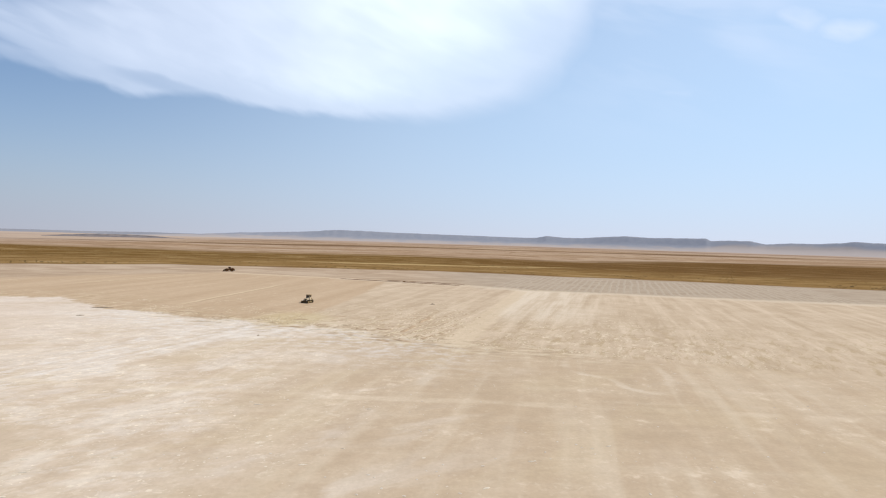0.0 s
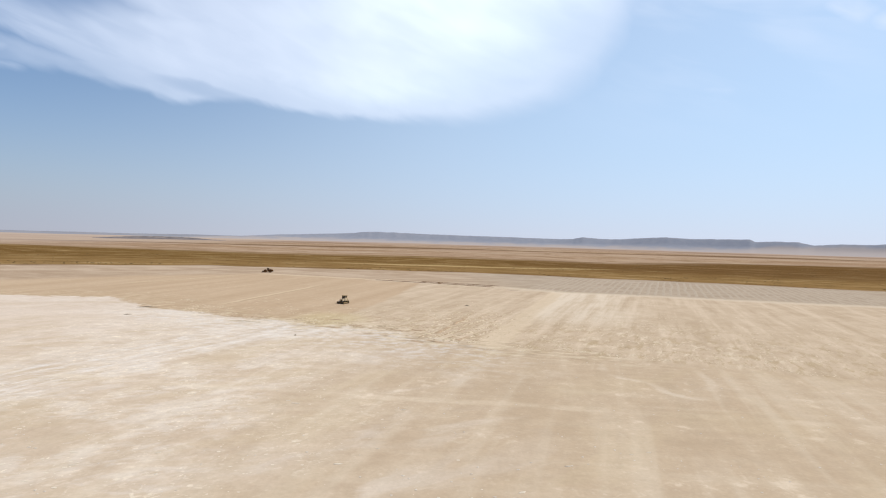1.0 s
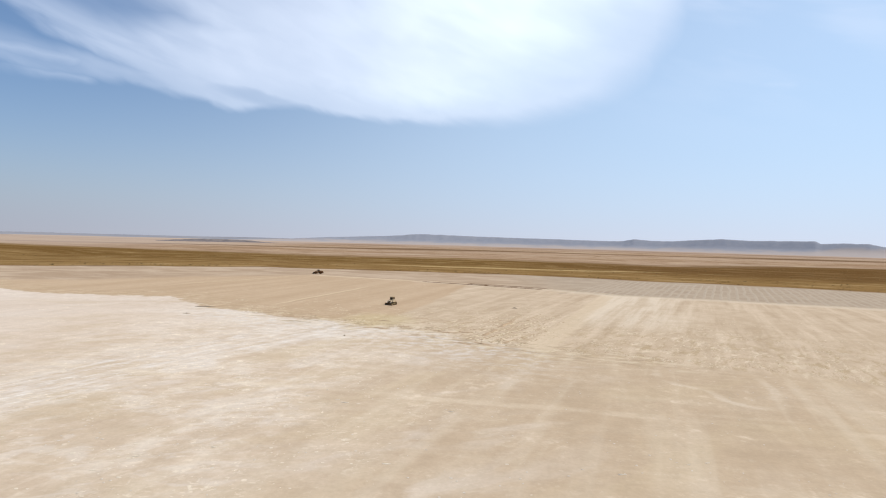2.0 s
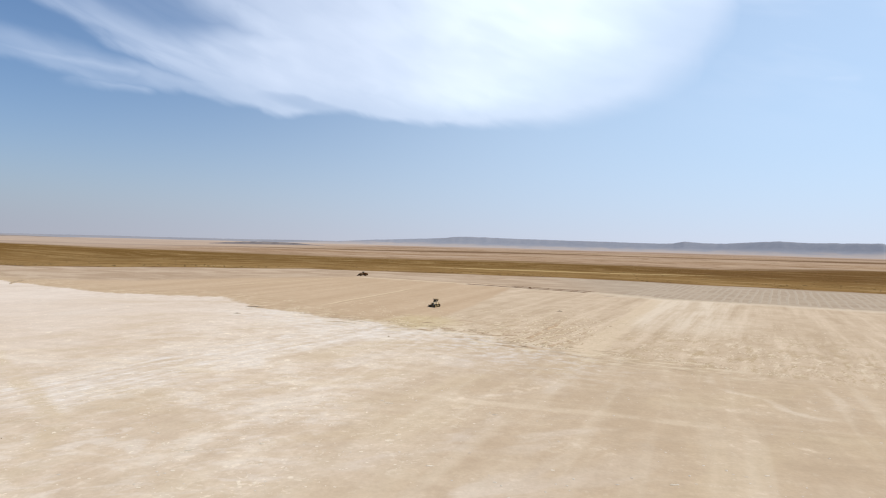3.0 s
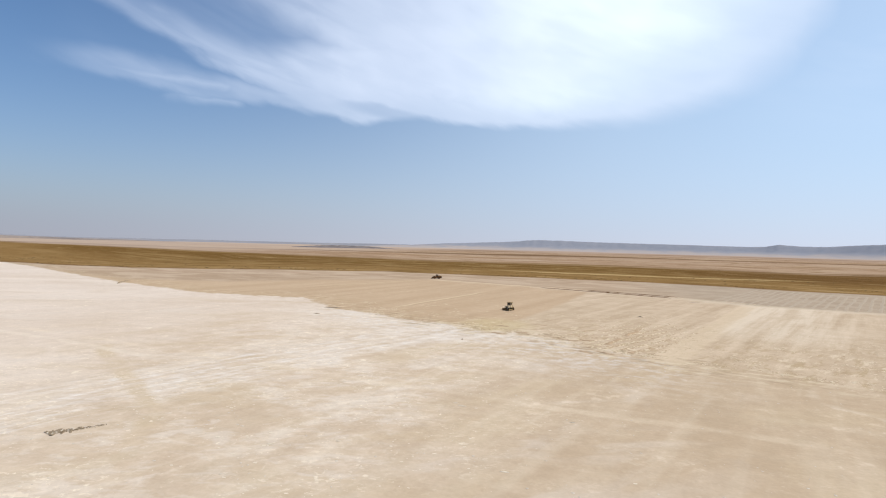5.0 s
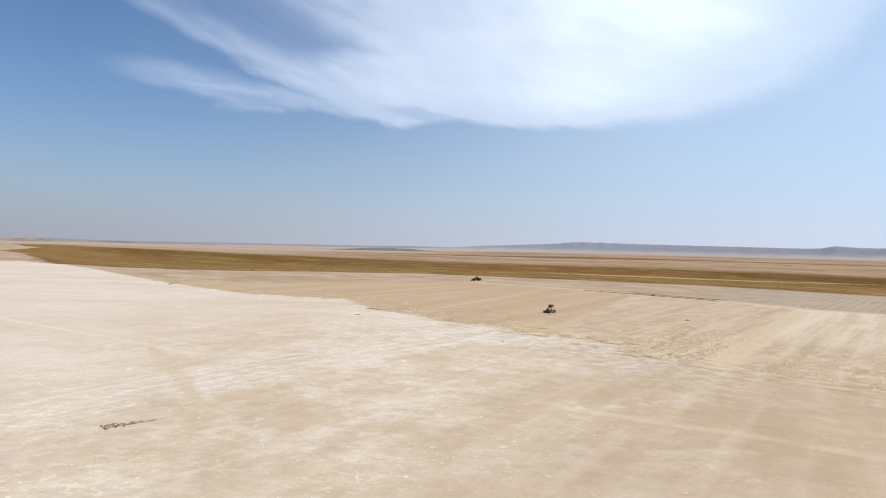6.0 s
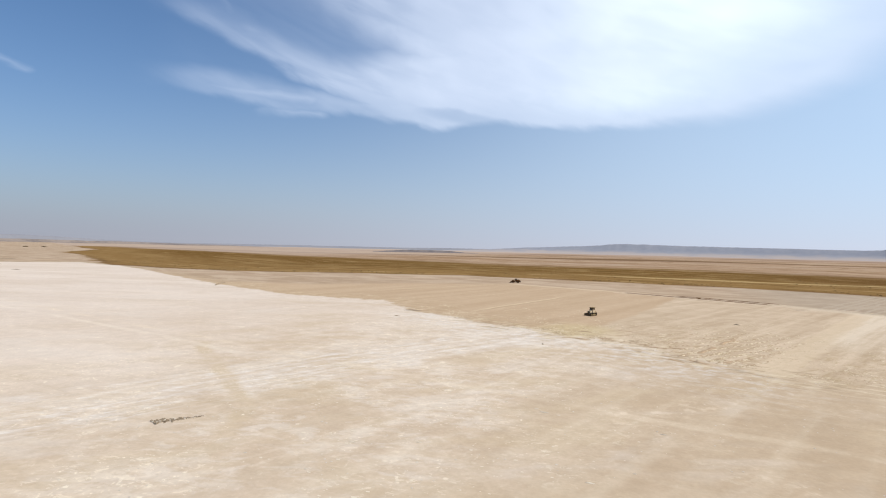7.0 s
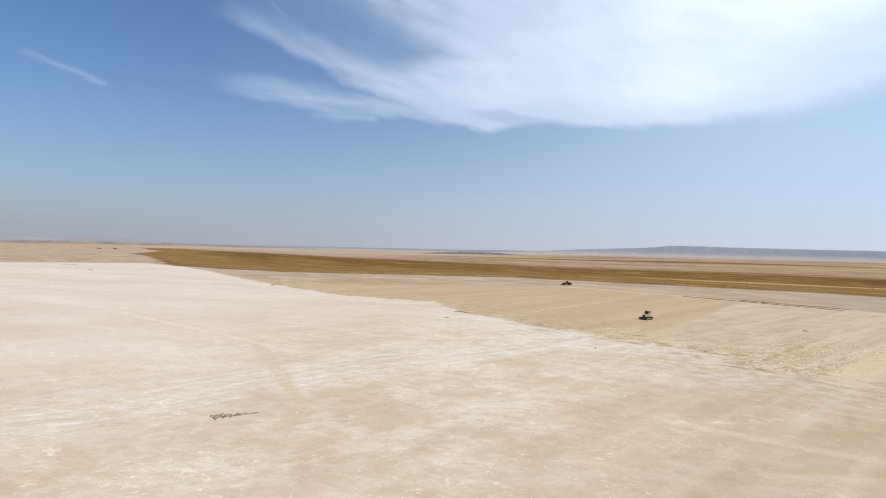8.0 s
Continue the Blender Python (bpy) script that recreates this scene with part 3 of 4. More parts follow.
    threads = N.noise(N.vec(m("MULTIPLY", x, 1 / 42), m("MULTIPLY", back, 1 / 14), 4.0), 1.0, 5, 0.66)
    near = ramp(m("ADD", shifted(back, threads, 26.0), m("MULTIPLY", m("SUBTRACT", ewide, 0.5), 30.0)), -4.0, 6.0)
    far = ramp(shifted(zone("scrub_far"), ewide, 260.0), 60.0, -60.0)
    inner = ramp(m("ADD", back, m("MULTIPLY", m("SUBTRACT", bands, 0.5), 160.0)), 40.0, 190.0)
    steppe = mix(inner, (0.225, 0.132, 0.05), (0.15, 0.082, 0.026))
    steppe = mix(ramp(bands, 0.45, 0.66, 0.0, 0.85), steppe, (0.262, 0.162, 0.066))
    calm = ramp(x, -300.0, -560.0, 1.0, 0.3)
    steppe = mix(m("MULTIPLY", calm, ramp(threads, 0.52, 0.64, 0.0, 0.65)), steppe, (0.35, 0.24, 0.112))
    steppe = mix(m("MULTIPLY", calm, ramp(threads, 0.47, 0.35, 0.0, 0.65)), steppe, (0.095, 0.056, 0.02))
    steppe = mix(m("MULTIPLY", m("MULTIPLY", ramp(x, 20.0, 240.0), inner), 0.55), steppe, (0.112, 0.056, 0.022))
    dry_line = m("MULTIPLY", ramp(m("ABSOLUTE", shifted(zone("dry_line"), threads, 26.0)), 13.0, 5.0), m("MULTIPLY", ramp(x, -110.0, -30.0), ramp(x, 220.0, 130.0)))
    steppe = mix(m("MULTIPLY", dry_line, 0.7), steppe, (0.45, 0.32, 0.15))
    # broken dark line painted in for the shade at the scrub's near edge
    rim = m("MULTIPLY", ramp(m("ABSOLUTE", m("SUBTRACT", shifted(back, threads, 20.0), 7.0)), 9.0, 3.0), ramp(N.noise(N.vec(m("MULTIPLY", x, 1 / 30), m("MULTIPLY", back, 1 / 30), 9.0), 1.0, 4, 0.65), 0.42, 0.58))
    steppe = mix(m("MULTIPLY", rim, 0.7), steppe, (0.15, 0.088, 0.042))
    off = zone("scrub_far")
    wide = N.noise(N.vec(m("MULTIPLY", x, 1 / 1100), m("MULTIPLY", off, 1 / 330), 1.0), 1.0, 5, 0.6)
    lines = N.noise(N.vec(m("MULTIPLY", x, 1 / 260), m("MULTIPLY", off, 1 / 110), 6.0), 1.0, 5, 0.66)
    plain = mix(ramp(wide, 0.38, 0.6), (0.30, 0.19, 0.112), (0.385, 0.27, 0.178))
    plain = mix(ramp(lines, 0.52, 0.66, 0.0, 0.55), plain, (0.185, 0.105, 0.047))
    plain = mix(ramp(lines, 0.42, 0.3, 0.0, 0.6), plain, (0.42, 0.335, 0.25))
    spots = N.noise(N.vec(m("MULTIPLY", x, 1 / 45), m("MULTIPLY", off, 1 / 80), 2.5), 1.0, 4, 0.68)
    plain = mix(ramp(spots, 0.53, 0.66, 0.0, 0.55), plain, (0.20, 0.118, 0.055))
    plain = mix(ramp(spots, 0.46, 0.34, 0.0, 0.55), plain, (0.45, 0.325, 0.20))
    hair = N.noise(N.vec(m("MULTIPLY", x, 1 / 150), m("MULTIPLY", off, 1 / 26), 11.0), 1.0, 4, 0.6)
    plain = mix(ramp(hair, 0.52, 0.62, 0.0, 0.5), plain, (0.235, 0.145, 0.08))
    plain = mix(ramp(hair, 0.45, 0.35, 0.0, 0.5), plain, (0.47, 0.37, 0.27))
    wadi = m("ABSOLUTE", shifted(zone("wadi"), wide, 110.0))
    plain = mix(ramp(wadi, 110.0, 60.0, 0.0, 0.85), plain, (0.142, 0.083, 0.045))
    # distance haze put into the soil colour: paler the farther out it lies
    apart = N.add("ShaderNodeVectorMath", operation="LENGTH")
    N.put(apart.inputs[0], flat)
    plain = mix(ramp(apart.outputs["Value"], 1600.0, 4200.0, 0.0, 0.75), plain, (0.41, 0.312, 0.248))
    far_wadi = m("ABSOLUTE", shifted(zone("far_wadi"), wide, 200.0))
    plain = mix(ramp(far_wadi, 260.0, 120.0, 0.0, 0.4), plain, (0.17, 0.10, 0.055))
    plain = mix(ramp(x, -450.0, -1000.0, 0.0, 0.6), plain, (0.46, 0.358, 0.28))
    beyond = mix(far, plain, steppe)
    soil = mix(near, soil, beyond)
    grain = ramp(m("ADD", m("MULTIPLY", n3, 0.5), m("MULTIPLY", n05, 0.5)), 0.3, 0.7, 0.94, 1.06)
    shade = N.add("ShaderNodeVectorMath", operation="SCALE")
    N.put(shade.inputs[0], soil)
    N.put(shade.inputs["Scale"], grain)
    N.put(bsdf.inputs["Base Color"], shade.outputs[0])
    bump = N.add("ShaderNodeBump")
    bump.inputs["Strength"].default_value, bump.inputs["Distance"].default_value = 0.36, 0.12
    height = m("ADD", m("MULTIPLY", n3, 0.6), m("ADD", m("MULTIPLY", n05, 0.25), m("MULTIPLY", passes, 0.8)))
    N.put(bump.inputs["Height"], height)
    N.put(bsdf.inputs["Normal"], bump.outputs[0])
    return mat


ground = build_ground()


# ---------------------------------------------------------------- mesh tools
def part(name, bm, mat, parent=None, label=""):
    """One mesh object from a bmesh, under a thing or a part."""
    mesh = bpy.data.meshes.new(name)
    bm.to_mesh(mesh)
    bm.free()
    mesh.materials.append(mat)
    ob = new(name, mesh)
    ob.parent = parent
    return tagged(ob, label)


def box(bm, at, size, bevel=0.0, turn=None):
    m = Matrix.Translation(at) @ (turn or Matrix.Identity(4)) @ Matrix.Diagonal((*size, 1))
    made = bmesh.ops.create_cube(bm, size=1.0, matrix=m)["verts"]
    if bevel:
        edges = list({e for v in made for e in v.link_edges})
        bmesh.ops.bevel(bm, geom=edges, offset=bevel, segments=2, affect="EDGES")
    return bm


def rod(bm, a, b, r, r2=None, n=10):
    """A round bar from a to b."""
    a, b = Vector(a), Vector(b)
    m = Matrix.Translation((a + b) / 2) @ (b - a).to_track_quat("Z", "Y").to_matrix().to_4x4()
    bmesh.ops.create_cone(bm, cap_ends=True, segments=n, radius1=r, radius2=r if r2 is None else r2, depth=(b - a).length, matrix=m)
    return bm


def prism(bm, outline, axis, lo, hi):
    """An outline of (u, v) drawn out along x (axis 0) or y (axis 1)."""
    def place(u, v, w):
        return (w, u, v) if axis == 0 else (u, w, v)
    a = [bm.verts.new(place(u, v, lo)) for u, v in outline]
    b = [bm.verts.new(place(u, v, hi)) for u, v in outline]
    n = len(a)
    bm.faces.new(a)
    bm.faces.new(b[::-1])
    for i in range(n):
        bm.faces.new((a[i], b[i], b[(i + 1) % n], a[(i + 1) % n]))
    bmesh.ops.recalc_face_normals(bm, faces=bm.faces)
    return bm


def B():
    return bmesh.new()


# ---------------------------------------------------------------- bulldozers
def stadium(ya, yb, zc, r, n=9):
    """Outline of a track loop in the y-z plane."""
    out = []
    for k in range(n):
        a = -math.pi / 2 + math.pi * k / (n - 1)
        out.append((yb + r * math.cos(a), zc + r * math.sin(a)))
    for k in range(n):
        a = math.pi / 2 + math.pi * k / (n - 1)
        out.append((ya + r * math.cos(a), zc + r * math.sin(a)))
    return out


def loop_ring(bm, outer, inner, x0, x1):
    n = len(outer)
    rows = [[bm.verts.new((x, y, z)) for y, z in line] for x, line in ((x0, outer), (x1, outer), (x1, inner), (x0, inner))]
    for a, b in zip(rows, rows[1:] + rows[:1]):
        for i in range(n):
            bm.faces.new((a[i], a[(i + 1) % n], b[(i + 1) % n], b[i]))
    bmesh.ops.recalc_face_normals(bm, faces=bm.faces)


def bulldozer():
    """A tracked dozer that faces +y, its tracks on z = 0."""
    root = new("bulldozer")
    for side in (-1, 1):
        xc = side * 1.05
        bm = B()
        outer, inner = stadium(-1.25, 1.25, 0.5, 0.5), stadium(-1.25, 1.25, 0.5, 0.43)
        loop_ring(bm, outer, inner, xc - 0.29, xc + 0.29)
        for i in range(15):
            y = -1.3 + i * 2.6 / 14
            for z in (0.02, 0.985):
                box(bm, (xc, y, z), (0.58, 0.035, 0.07))
        track = part("track", bm, STEEL, root, "dusty worn steel crawler track")
        bm = B()
        rod(bm, (xc - 0.2, -1.25, 0.5), (xc + 0.2, -1.25, 0.5), 0.38, n=18)
        part("sprocket", bm, STEEL, track)
        bm = B()
        rod(bm, (xc - 0.2, 1.25, 0.5), (xc + 0.2, 1.25, 0.5), 0.4, n=18)
        part("idler", bm, STEEL, track)
        for i in range(5):
            bm = B()
            y = -0.8 + i * 0.4
            rod(bm, (xc - 0.18, y, 0.2), (xc + 0.18, y, 0.2), 0.13, n=12)
            part("roller", bm, STEEL, track)
        part("track_frame", box(B(), (xc, 0, 0.5), (0.3, 2.3, 0.3), 0.04), YELLOW, track)
        part("fender", box(B(), (xc, -0.45, 1.1), (0.62, 1.7, 0.06), 0.02), YELLOW, root)
    part("hull", box(B(), (0, -0.1, 0.8), (1.45, 3.3, 0.75), 0.06), DARK, root, "black oily hull between the tracks")
    hood = part("engine_hood", prism(B(), [(0.25, 1.1), (1.75, 1.1), (1.75, 1.75), (1.6, 1.87), (0.25, 1.98)], 0, -0.52, 0.52), PALE, root, "dusty cream engine hood")
    part("grille", box(B(), (0, 1.765, 1.45), (0.86, 0.03, 0.6), 0.01), DARK, hood)
    for i in range(6):
        part("grille_bar", box(B(), (0, 1.79, 1.2 + i * 0.1), (0.86, 0.02, 0.03)), YELLOW, hood)
    bm = rod(B(), (0.28, 0.85, 1.85), (0.28, 0.85, 2.75), 0.06)
    rod(bm, (0.28, 0.85, 1.9), (0.28, 0.85, 2.25), 0.11)
    rod(bm, (0.28, 0.85, 2.73), (0.28, 0.8, 2.84), 0.06)
    part("exhaust_stack", bm, DARK, root, "sooty black exhaust stack")
    bm = rod(B(), (-0.28, 0.75, 1.85), (-0.28, 0.75, 2.3), 0.05)
    rod(bm, (-0.28, 0.75, 2.3), (-0.28, 0.75, 2.5), 0.13)
    part("air_intake", bm, DARK, root)
    # cab
    cab = part("cab", box(B(), (0, -0.45, 1.68), (1.5, 1.3, 1.1), 0.05), PALE, root, "dusty cream operator cab")
    for sx in (-1, 1):
        for y in (-1.05, 0.15):
            part("pillar", box(B(), (sx * 0.7, y, 2.4), (0.1, 0.1, 1.1), 0.02), PALE, cab)
        part("side_window", box(B(), (sx * 0.71, -0.45, 2.56), (0.02, 1.06, 0.66)), GLASS, cab)
    part("windscreen", box(B(), (0, 0.16, 2.56), (1.26, 0.02, 0.66)), GLASS, cab)
    part("rear_window", box(B(), (0, -1.06, 2.56), (1.26, 0.02, 0.66)), GLASS, cab)
    part("roof", box(B(), (0, -0.45, 3.04), (1.7, 1.65, 0.26), 0.08), YELLOW, cab, "dusty khaki overhanging cab roof")
    bm = box(B(), (0, -0.6, 2.0), (0.55, 0.5, 0.14), 0.04)
    box(bm, (0, -0.84, 2.3), (0.52, 0.13, 0.62), 0.04)
    part("operator_seat", bm, VINYL, cab, "black vinyl operator seat")
    for sx in (-0.6, 0.6):
        bm = box(B(), (sx, 0.42, 3.0), (0.2, 0.1, 0.16), 0.02)
        light = part("work_light", bm, DARK, cab)
        part("lens", rod(B(), (sx, 0.47, 3.0), (sx, 0.485, 3.0), 0.065), LENS, light)
    part("fuel_tank", box(B(), (0, -1.42, 1.5), (1.35, 0.55, 0.75), 0.09), YELLOW, root)
    # blade with its arms and rams
    face = []
    for k in range(9):
        a = k / 8
        face.append((2.42 - 0.18 * math.sin(math.pi * a), 0.04 + 0.9 * a))
    back = [(y - 0.09, z) for y, z in face[::-1]]
    blade = part("blade", prism(B(), face + back, 0, -1.6, 1.6), BLADE, root, "earth-scoured curved steel dozer blade")
    part("cutting_edge", box(B(), (0, 2.44, 0.1), (3.2, 0.05, 0.18), 0.01), STEEL, blade)
    for sx in (-1, 1):
        part("end_plate", box(B(), (sx * 1.62, 2.3, 0.5), (0.05, 0.36, 0.88), 0.02), YELLOW, blade)
        part("push_arm", box(B(), (sx * 1.45, 1.1, 0.45), (0.16, 2.4, 0.24), 0.03), YELLOW, root)
        ram = part("lift_ram", rod(B(), (sx * 0.6, 1.55, 1.75), (sx * 0.62, 2.05, 1.25), 0.08), YELLOW, root)
        part("ram_rod", rod(B(), (sx * 0.62, 2.05, 1.25), (sx * 0.64, 2.26, 0.8), 0.04), CHROME, ram)
    # ripper
    ripper = part("ripper_frame", box(B(), (0, -2.15, 0.85), (1.7, 0.26, 0.3), 0.03), YELLOW, root)
    for sx in (-0.55, 0.55):
        part("ripper_link", box(B(), (sx, -1.85, 0.9), (0.14, 0.7, 0.18), 0.02), YELLOW, ripper)
    for sx in (-0.7, 0, 0.7):
        part("shank", prism(B(), [(-2.28, 1.25), (-2.05, 1.25), (-2.05, 0.5), (-1.9, 0.12), (-2.02, 0.1), (-2.28, 0.5)], 0, sx - 0.05, sx + 0.05), STEEL, ripper)
    return root


def stand(ob, x, y, turn=0.0, sink=0.02):
    """Set a thing on the ground, turned clockwise from +y."""
    ob.matrix_world = pose(x, y, float(ground_z(x, y)) - sink, 0, 0, -turn)
    return ob


dozer = bulldozer()
stand(dozer, -25.7, 192.8, 205.0)
dozer.scale = (0.9, 0.92, 0.9)
tagged(dozer, "dusty bulldozer with cream cab and khaki roof on pale soil", "bulldozer")


def tyre_ring(bm, x0, x1, y, z, r, bore, n=22):
    """A tyre with rounded shoulders and a tread, its axle along x."""
    mid, w = (x0 + x1) / 2, (x1 - x0) / 2
    rows = []
    for u, rr in ((-0.85, bore), (-1.0, (bore + r) / 2), (-0.85, r * 0.96), (-0.4, r), (0.4, r), (0.85, r * 0.96), (1.0, (bore + r) / 2), (0.85, bore)):
        rows.append([bm.verts.new((mid + u * w, y + rr * math.cos(6.2832 * k / n) * (1.02 if k % 2 and rr > 0.9 * r else 1), z + rr * math.sin(6.2832 * k / n) * (1.02 if k % 2 and rr > 0.9 * r else 1))) for k in range(n)])
    for a, b in zip(rows, rows[1:] + rows[:1]):
        for k in range(n):
            bm.faces.new((a[k], a[(k + 1) % n], b[(k + 1) % n], b[k]))
    bmesh.ops.recalc_face_normals(bm, faces=bm.faces)
    return bm


def wheel_loader():
    """An articulated loader that faces +y, its bucket on the ground, wheels on z = 0."""
    root = new("wheel_loader")
    for sx in (-1, 1):
        for y in (1.35, -1.75):
            inner, outer = sx * 0.75, sx * 1.3
            wheel = part("wheel", rod(B(), (inner, y, 0.82), (outer * 0.97, y, 0.82), 0.42, n=18), RUST, root)
            part("tyre", tyre_ring(B(), min(inner, outer), max(inner, outer), y, 0.82, 0.82, 0.42), RUBBER, wheel, "dusty black treaded tyre")
        part("fender", prism(B(), [(-2.7, 1.45), (-2.4, 1.75), (-1.1, 1.75), (-0.85, 1.5), (-0.85, 1.56), (-1.08, 1.82), (-2.42, 1.82), (-2.74, 1.5)], 0, min(sx * 0.7, sx * 1.3), max(sx * 0.7, sx * 1.3)), RUST, root)
        part("step", box(B(), (sx * 1.05, -0.35, 0.75), (0.4, 0.55, 0.06), 0.01), DARK, root)
    part("rear_chassis", box(B(), (0, -1.8, 1.0), (1.3, 3.0, 0.7), 0.08), DARK, root)
    part("front_chassis", prism(B(), [(-0.1, 0.5), (2.35, 0.45), (2.5, 0.8), (1.9, 1.45), (0.6, 1.75), (-0.1, 1.5)], 0, -0.7, 0.7), RUST, root)
    part("pivot", rod(B(), (0, 0.2, 0.65), (0, 0.2, 1.4), 0.25, n=14), DARK, root)
    hood = part("engine_hood", prism(B(), [(-1.15, 1.3), (-1.15, 2.35), (-3.1, 2.2), (-3.45, 1.95), (-3.45, 1.0), (-3.2, 0.85)], 0, -0.72, 0.72), RUST, root, "dusty red-brown engine hood")
    part("counterweight", box(B(), (0, -3.5, 0.98), (2.2, 0.35, 0.7), 0.1), DARK, hood)
    part("grille", box(B(), (0, -3.47, 1.65), (1.1, 0.04, 0.5), 0.01), DARK, hood)
    bm = rod(B(), (0.35, -2.1, 2.2), (0.35, -2.1, 2.95), 0.07)
    rod(bm, (0.35, -2.1, 2.25), (0.35, -2.1, 2.55), 0.12)
    part("exhaust_stack", bm, DARK, root)
    cab = part("cab", box(B(), (0, -0.45, 1.85), (1.5, 1.35, 0.85), 0.06), RUST, root)
    for sx in (-1, 1):
        for y in (-1.07, 0.17):
            part("pillar", box(B(), (sx * 0.7, y, 2.7), (0.11, 0.11, 1.0), 0.02), RUST, cab)
        part("side_window", box(B(), (sx * 0.71, -0.45, 2.68), (0.02, 1.1, 0.86)), GLASS, cab)
    part("windscreen", box(B(), (0, 0.18, 2.68), (1.28, 0.02, 0.86)), GLASS, cab)
    part("rear_window", box(B(), (0, -1.08, 2.68), (1.28, 0.02, 0.86)), GLASS, cab)
    part("roof", box(B(), (0, -0.45, 3.24), (1.7, 1.6, 0.16), 0.06), DARK, cab, "dark cab roof")
    bm = box(B(), (0, -0.6, 2.3), (0.55, 0.5, 0.14), 0.04)
    box(bm, (0, -0.84, 2.58), (0.52, 0.13, 0.6), 0.04)
    part("operator_seat", bm, VINYL, cab)
    for sx in (-1, 1):
        part("lift_arm", prism(B(), [(0.5, 1.6), (0.7, 2.4), (1.9, 2.0), (2.55, 1.0), (2.4, 0.4), (1.7, 1.1)], 0, sx * 0.5 - 0.08, sx * 0.5 + 0.08), RUST, root)
        ram = part("lift_ram", rod(B(), (sx * 0.42, 0.75, 1.0), (sx * 0.42, 1.5, 1.2), 0.09), DARK, root)
        part("ram_rod", rod(B(), (sx * 0.42, 1.5, 1.2), (sx * 0.42, 2.1, 1.35), 0.045), CHROME, ram)
    shell = [(3.55, 0.04), (2.80, 0.06), (2.42, 0.28), (2.30, 0.75), (2.45, 1.22), (2.75, 1.42)]
    lining = [(y + 0.06, z + (0.05 if y > 2.5 and z < 0.5 else -0.02)) for y, z in shell[::-1]]
    bucket = part("bucket", prism(B(), shell + lining, 0, -1.4, 1.4), BLADE, root, "scoured dark steel loader bucket")
    for sx in (-1, 1):
        part("bucket_side", prism(B(), [(3.50, 0.05), (2.80, 0.07), (2.43, 0.3), (2.32, 0.75), (2.47, 1.2), (2.8, 1.39)], 0, sx * 1.42 - 0.03, sx * 1.42 + 0.03), BLADE, bucket)
    for k in range(7):
        part("tooth", prism(B(), [(3.50, 0.03), (3.75, 0.03), (3.50, 0.12)], 0, -1.24 + k * 0.4, -1.12 + k * 0.4), STEEL, bucket)
    return root


loader = wheel_loader()
stand(loader, -96.6, 350.5, 252.0)
loader.scale = (1.0, 1.0, 0.84)
tagged(loader, "dark red-brown wheel loader with lowered bucket on soil", "wheel loader")


# ---------------------------------------------------------------- hills
def hill(name, profile, dist, depth, label, mat, steps=260, seed=0.0, craggy=1.0, wild=0.02):
    """A ridge seen along compass directions: profile gives (degrees, height) pairs; it slopes down on both sides."""
    azs = np.linspace(profile[0][0], profile[-1][0], steps)
    uneven = np.array([1 + wild * (noise.noise(Vector((a * 1.3, seed, 0))) + 0.6 * noise.noise(Vector((a * 4.0, seed, 5)))) for a in azs])
    top = np.interp(azs, [p[0] for p in profile], [p[1] for p in profile]) * uneven
    shape = [(-0.55, 0.0), (-0.4, 0.1), (-0.25, 0.28), (-0.13, 0.55), (-0.07, 0.9), (0.0, 1.0), (0.2, 0.97), (0.5, 0.0)]
    bm = B()
    rows = []
    for a, h in zip(azs, top):
        row = []
        for d, f in shape:
            p = Vector((a * 0.9, d * 7.0, seed))
            gully = noise.noise(p * 1.7) * 0.5 + noise.noise(p * 4.1) * 0.3
            r = dist + depth * (d + 0.10 * gully * craggy * (1 - abs(f - 0.5)))
            z = h * max(0.0, f * (1 + 0.10 * craggy * noise.noise(Vector((a * 2.3, seed, d))))) - (3.0 if f == 0 else 0)
            x, y = r * math.sin(radians(a)), r * math.cos(radians(a))
            row.append(bm.verts.new((x, y, z + float(ground_z(x, y)))))
        rows.append(row)
    for r0, r1 in zip(rows, rows[1:]):
        for k in range(len(shape) - 1):
            bm.faces.new((r0[k], r0[k + 1], r1[k + 1], r1[k]))
    bmesh.ops.recalc_face_normals(bm, faces=bm.faces)
    ob = part(name, bm, mat)
    ob.data.shade_smooth()
    return tagged(ob, label, "hill", kind="structure")


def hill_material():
    """Grey-violet rock above paler lower slopes, dust haze painted into both colours."""
    mat, N, bsdf = material("hazed_hill_rock", 1.0)
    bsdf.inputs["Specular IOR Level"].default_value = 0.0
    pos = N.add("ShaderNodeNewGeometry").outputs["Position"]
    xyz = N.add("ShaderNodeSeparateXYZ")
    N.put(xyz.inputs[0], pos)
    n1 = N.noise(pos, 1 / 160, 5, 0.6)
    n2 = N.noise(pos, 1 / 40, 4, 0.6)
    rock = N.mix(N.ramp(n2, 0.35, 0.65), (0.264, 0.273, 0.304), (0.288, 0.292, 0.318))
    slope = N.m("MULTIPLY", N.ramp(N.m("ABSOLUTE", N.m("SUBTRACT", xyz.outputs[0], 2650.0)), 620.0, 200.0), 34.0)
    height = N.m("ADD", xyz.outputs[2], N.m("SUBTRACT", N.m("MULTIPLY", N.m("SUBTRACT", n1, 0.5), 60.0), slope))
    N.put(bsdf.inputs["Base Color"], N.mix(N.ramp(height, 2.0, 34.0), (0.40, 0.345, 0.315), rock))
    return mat


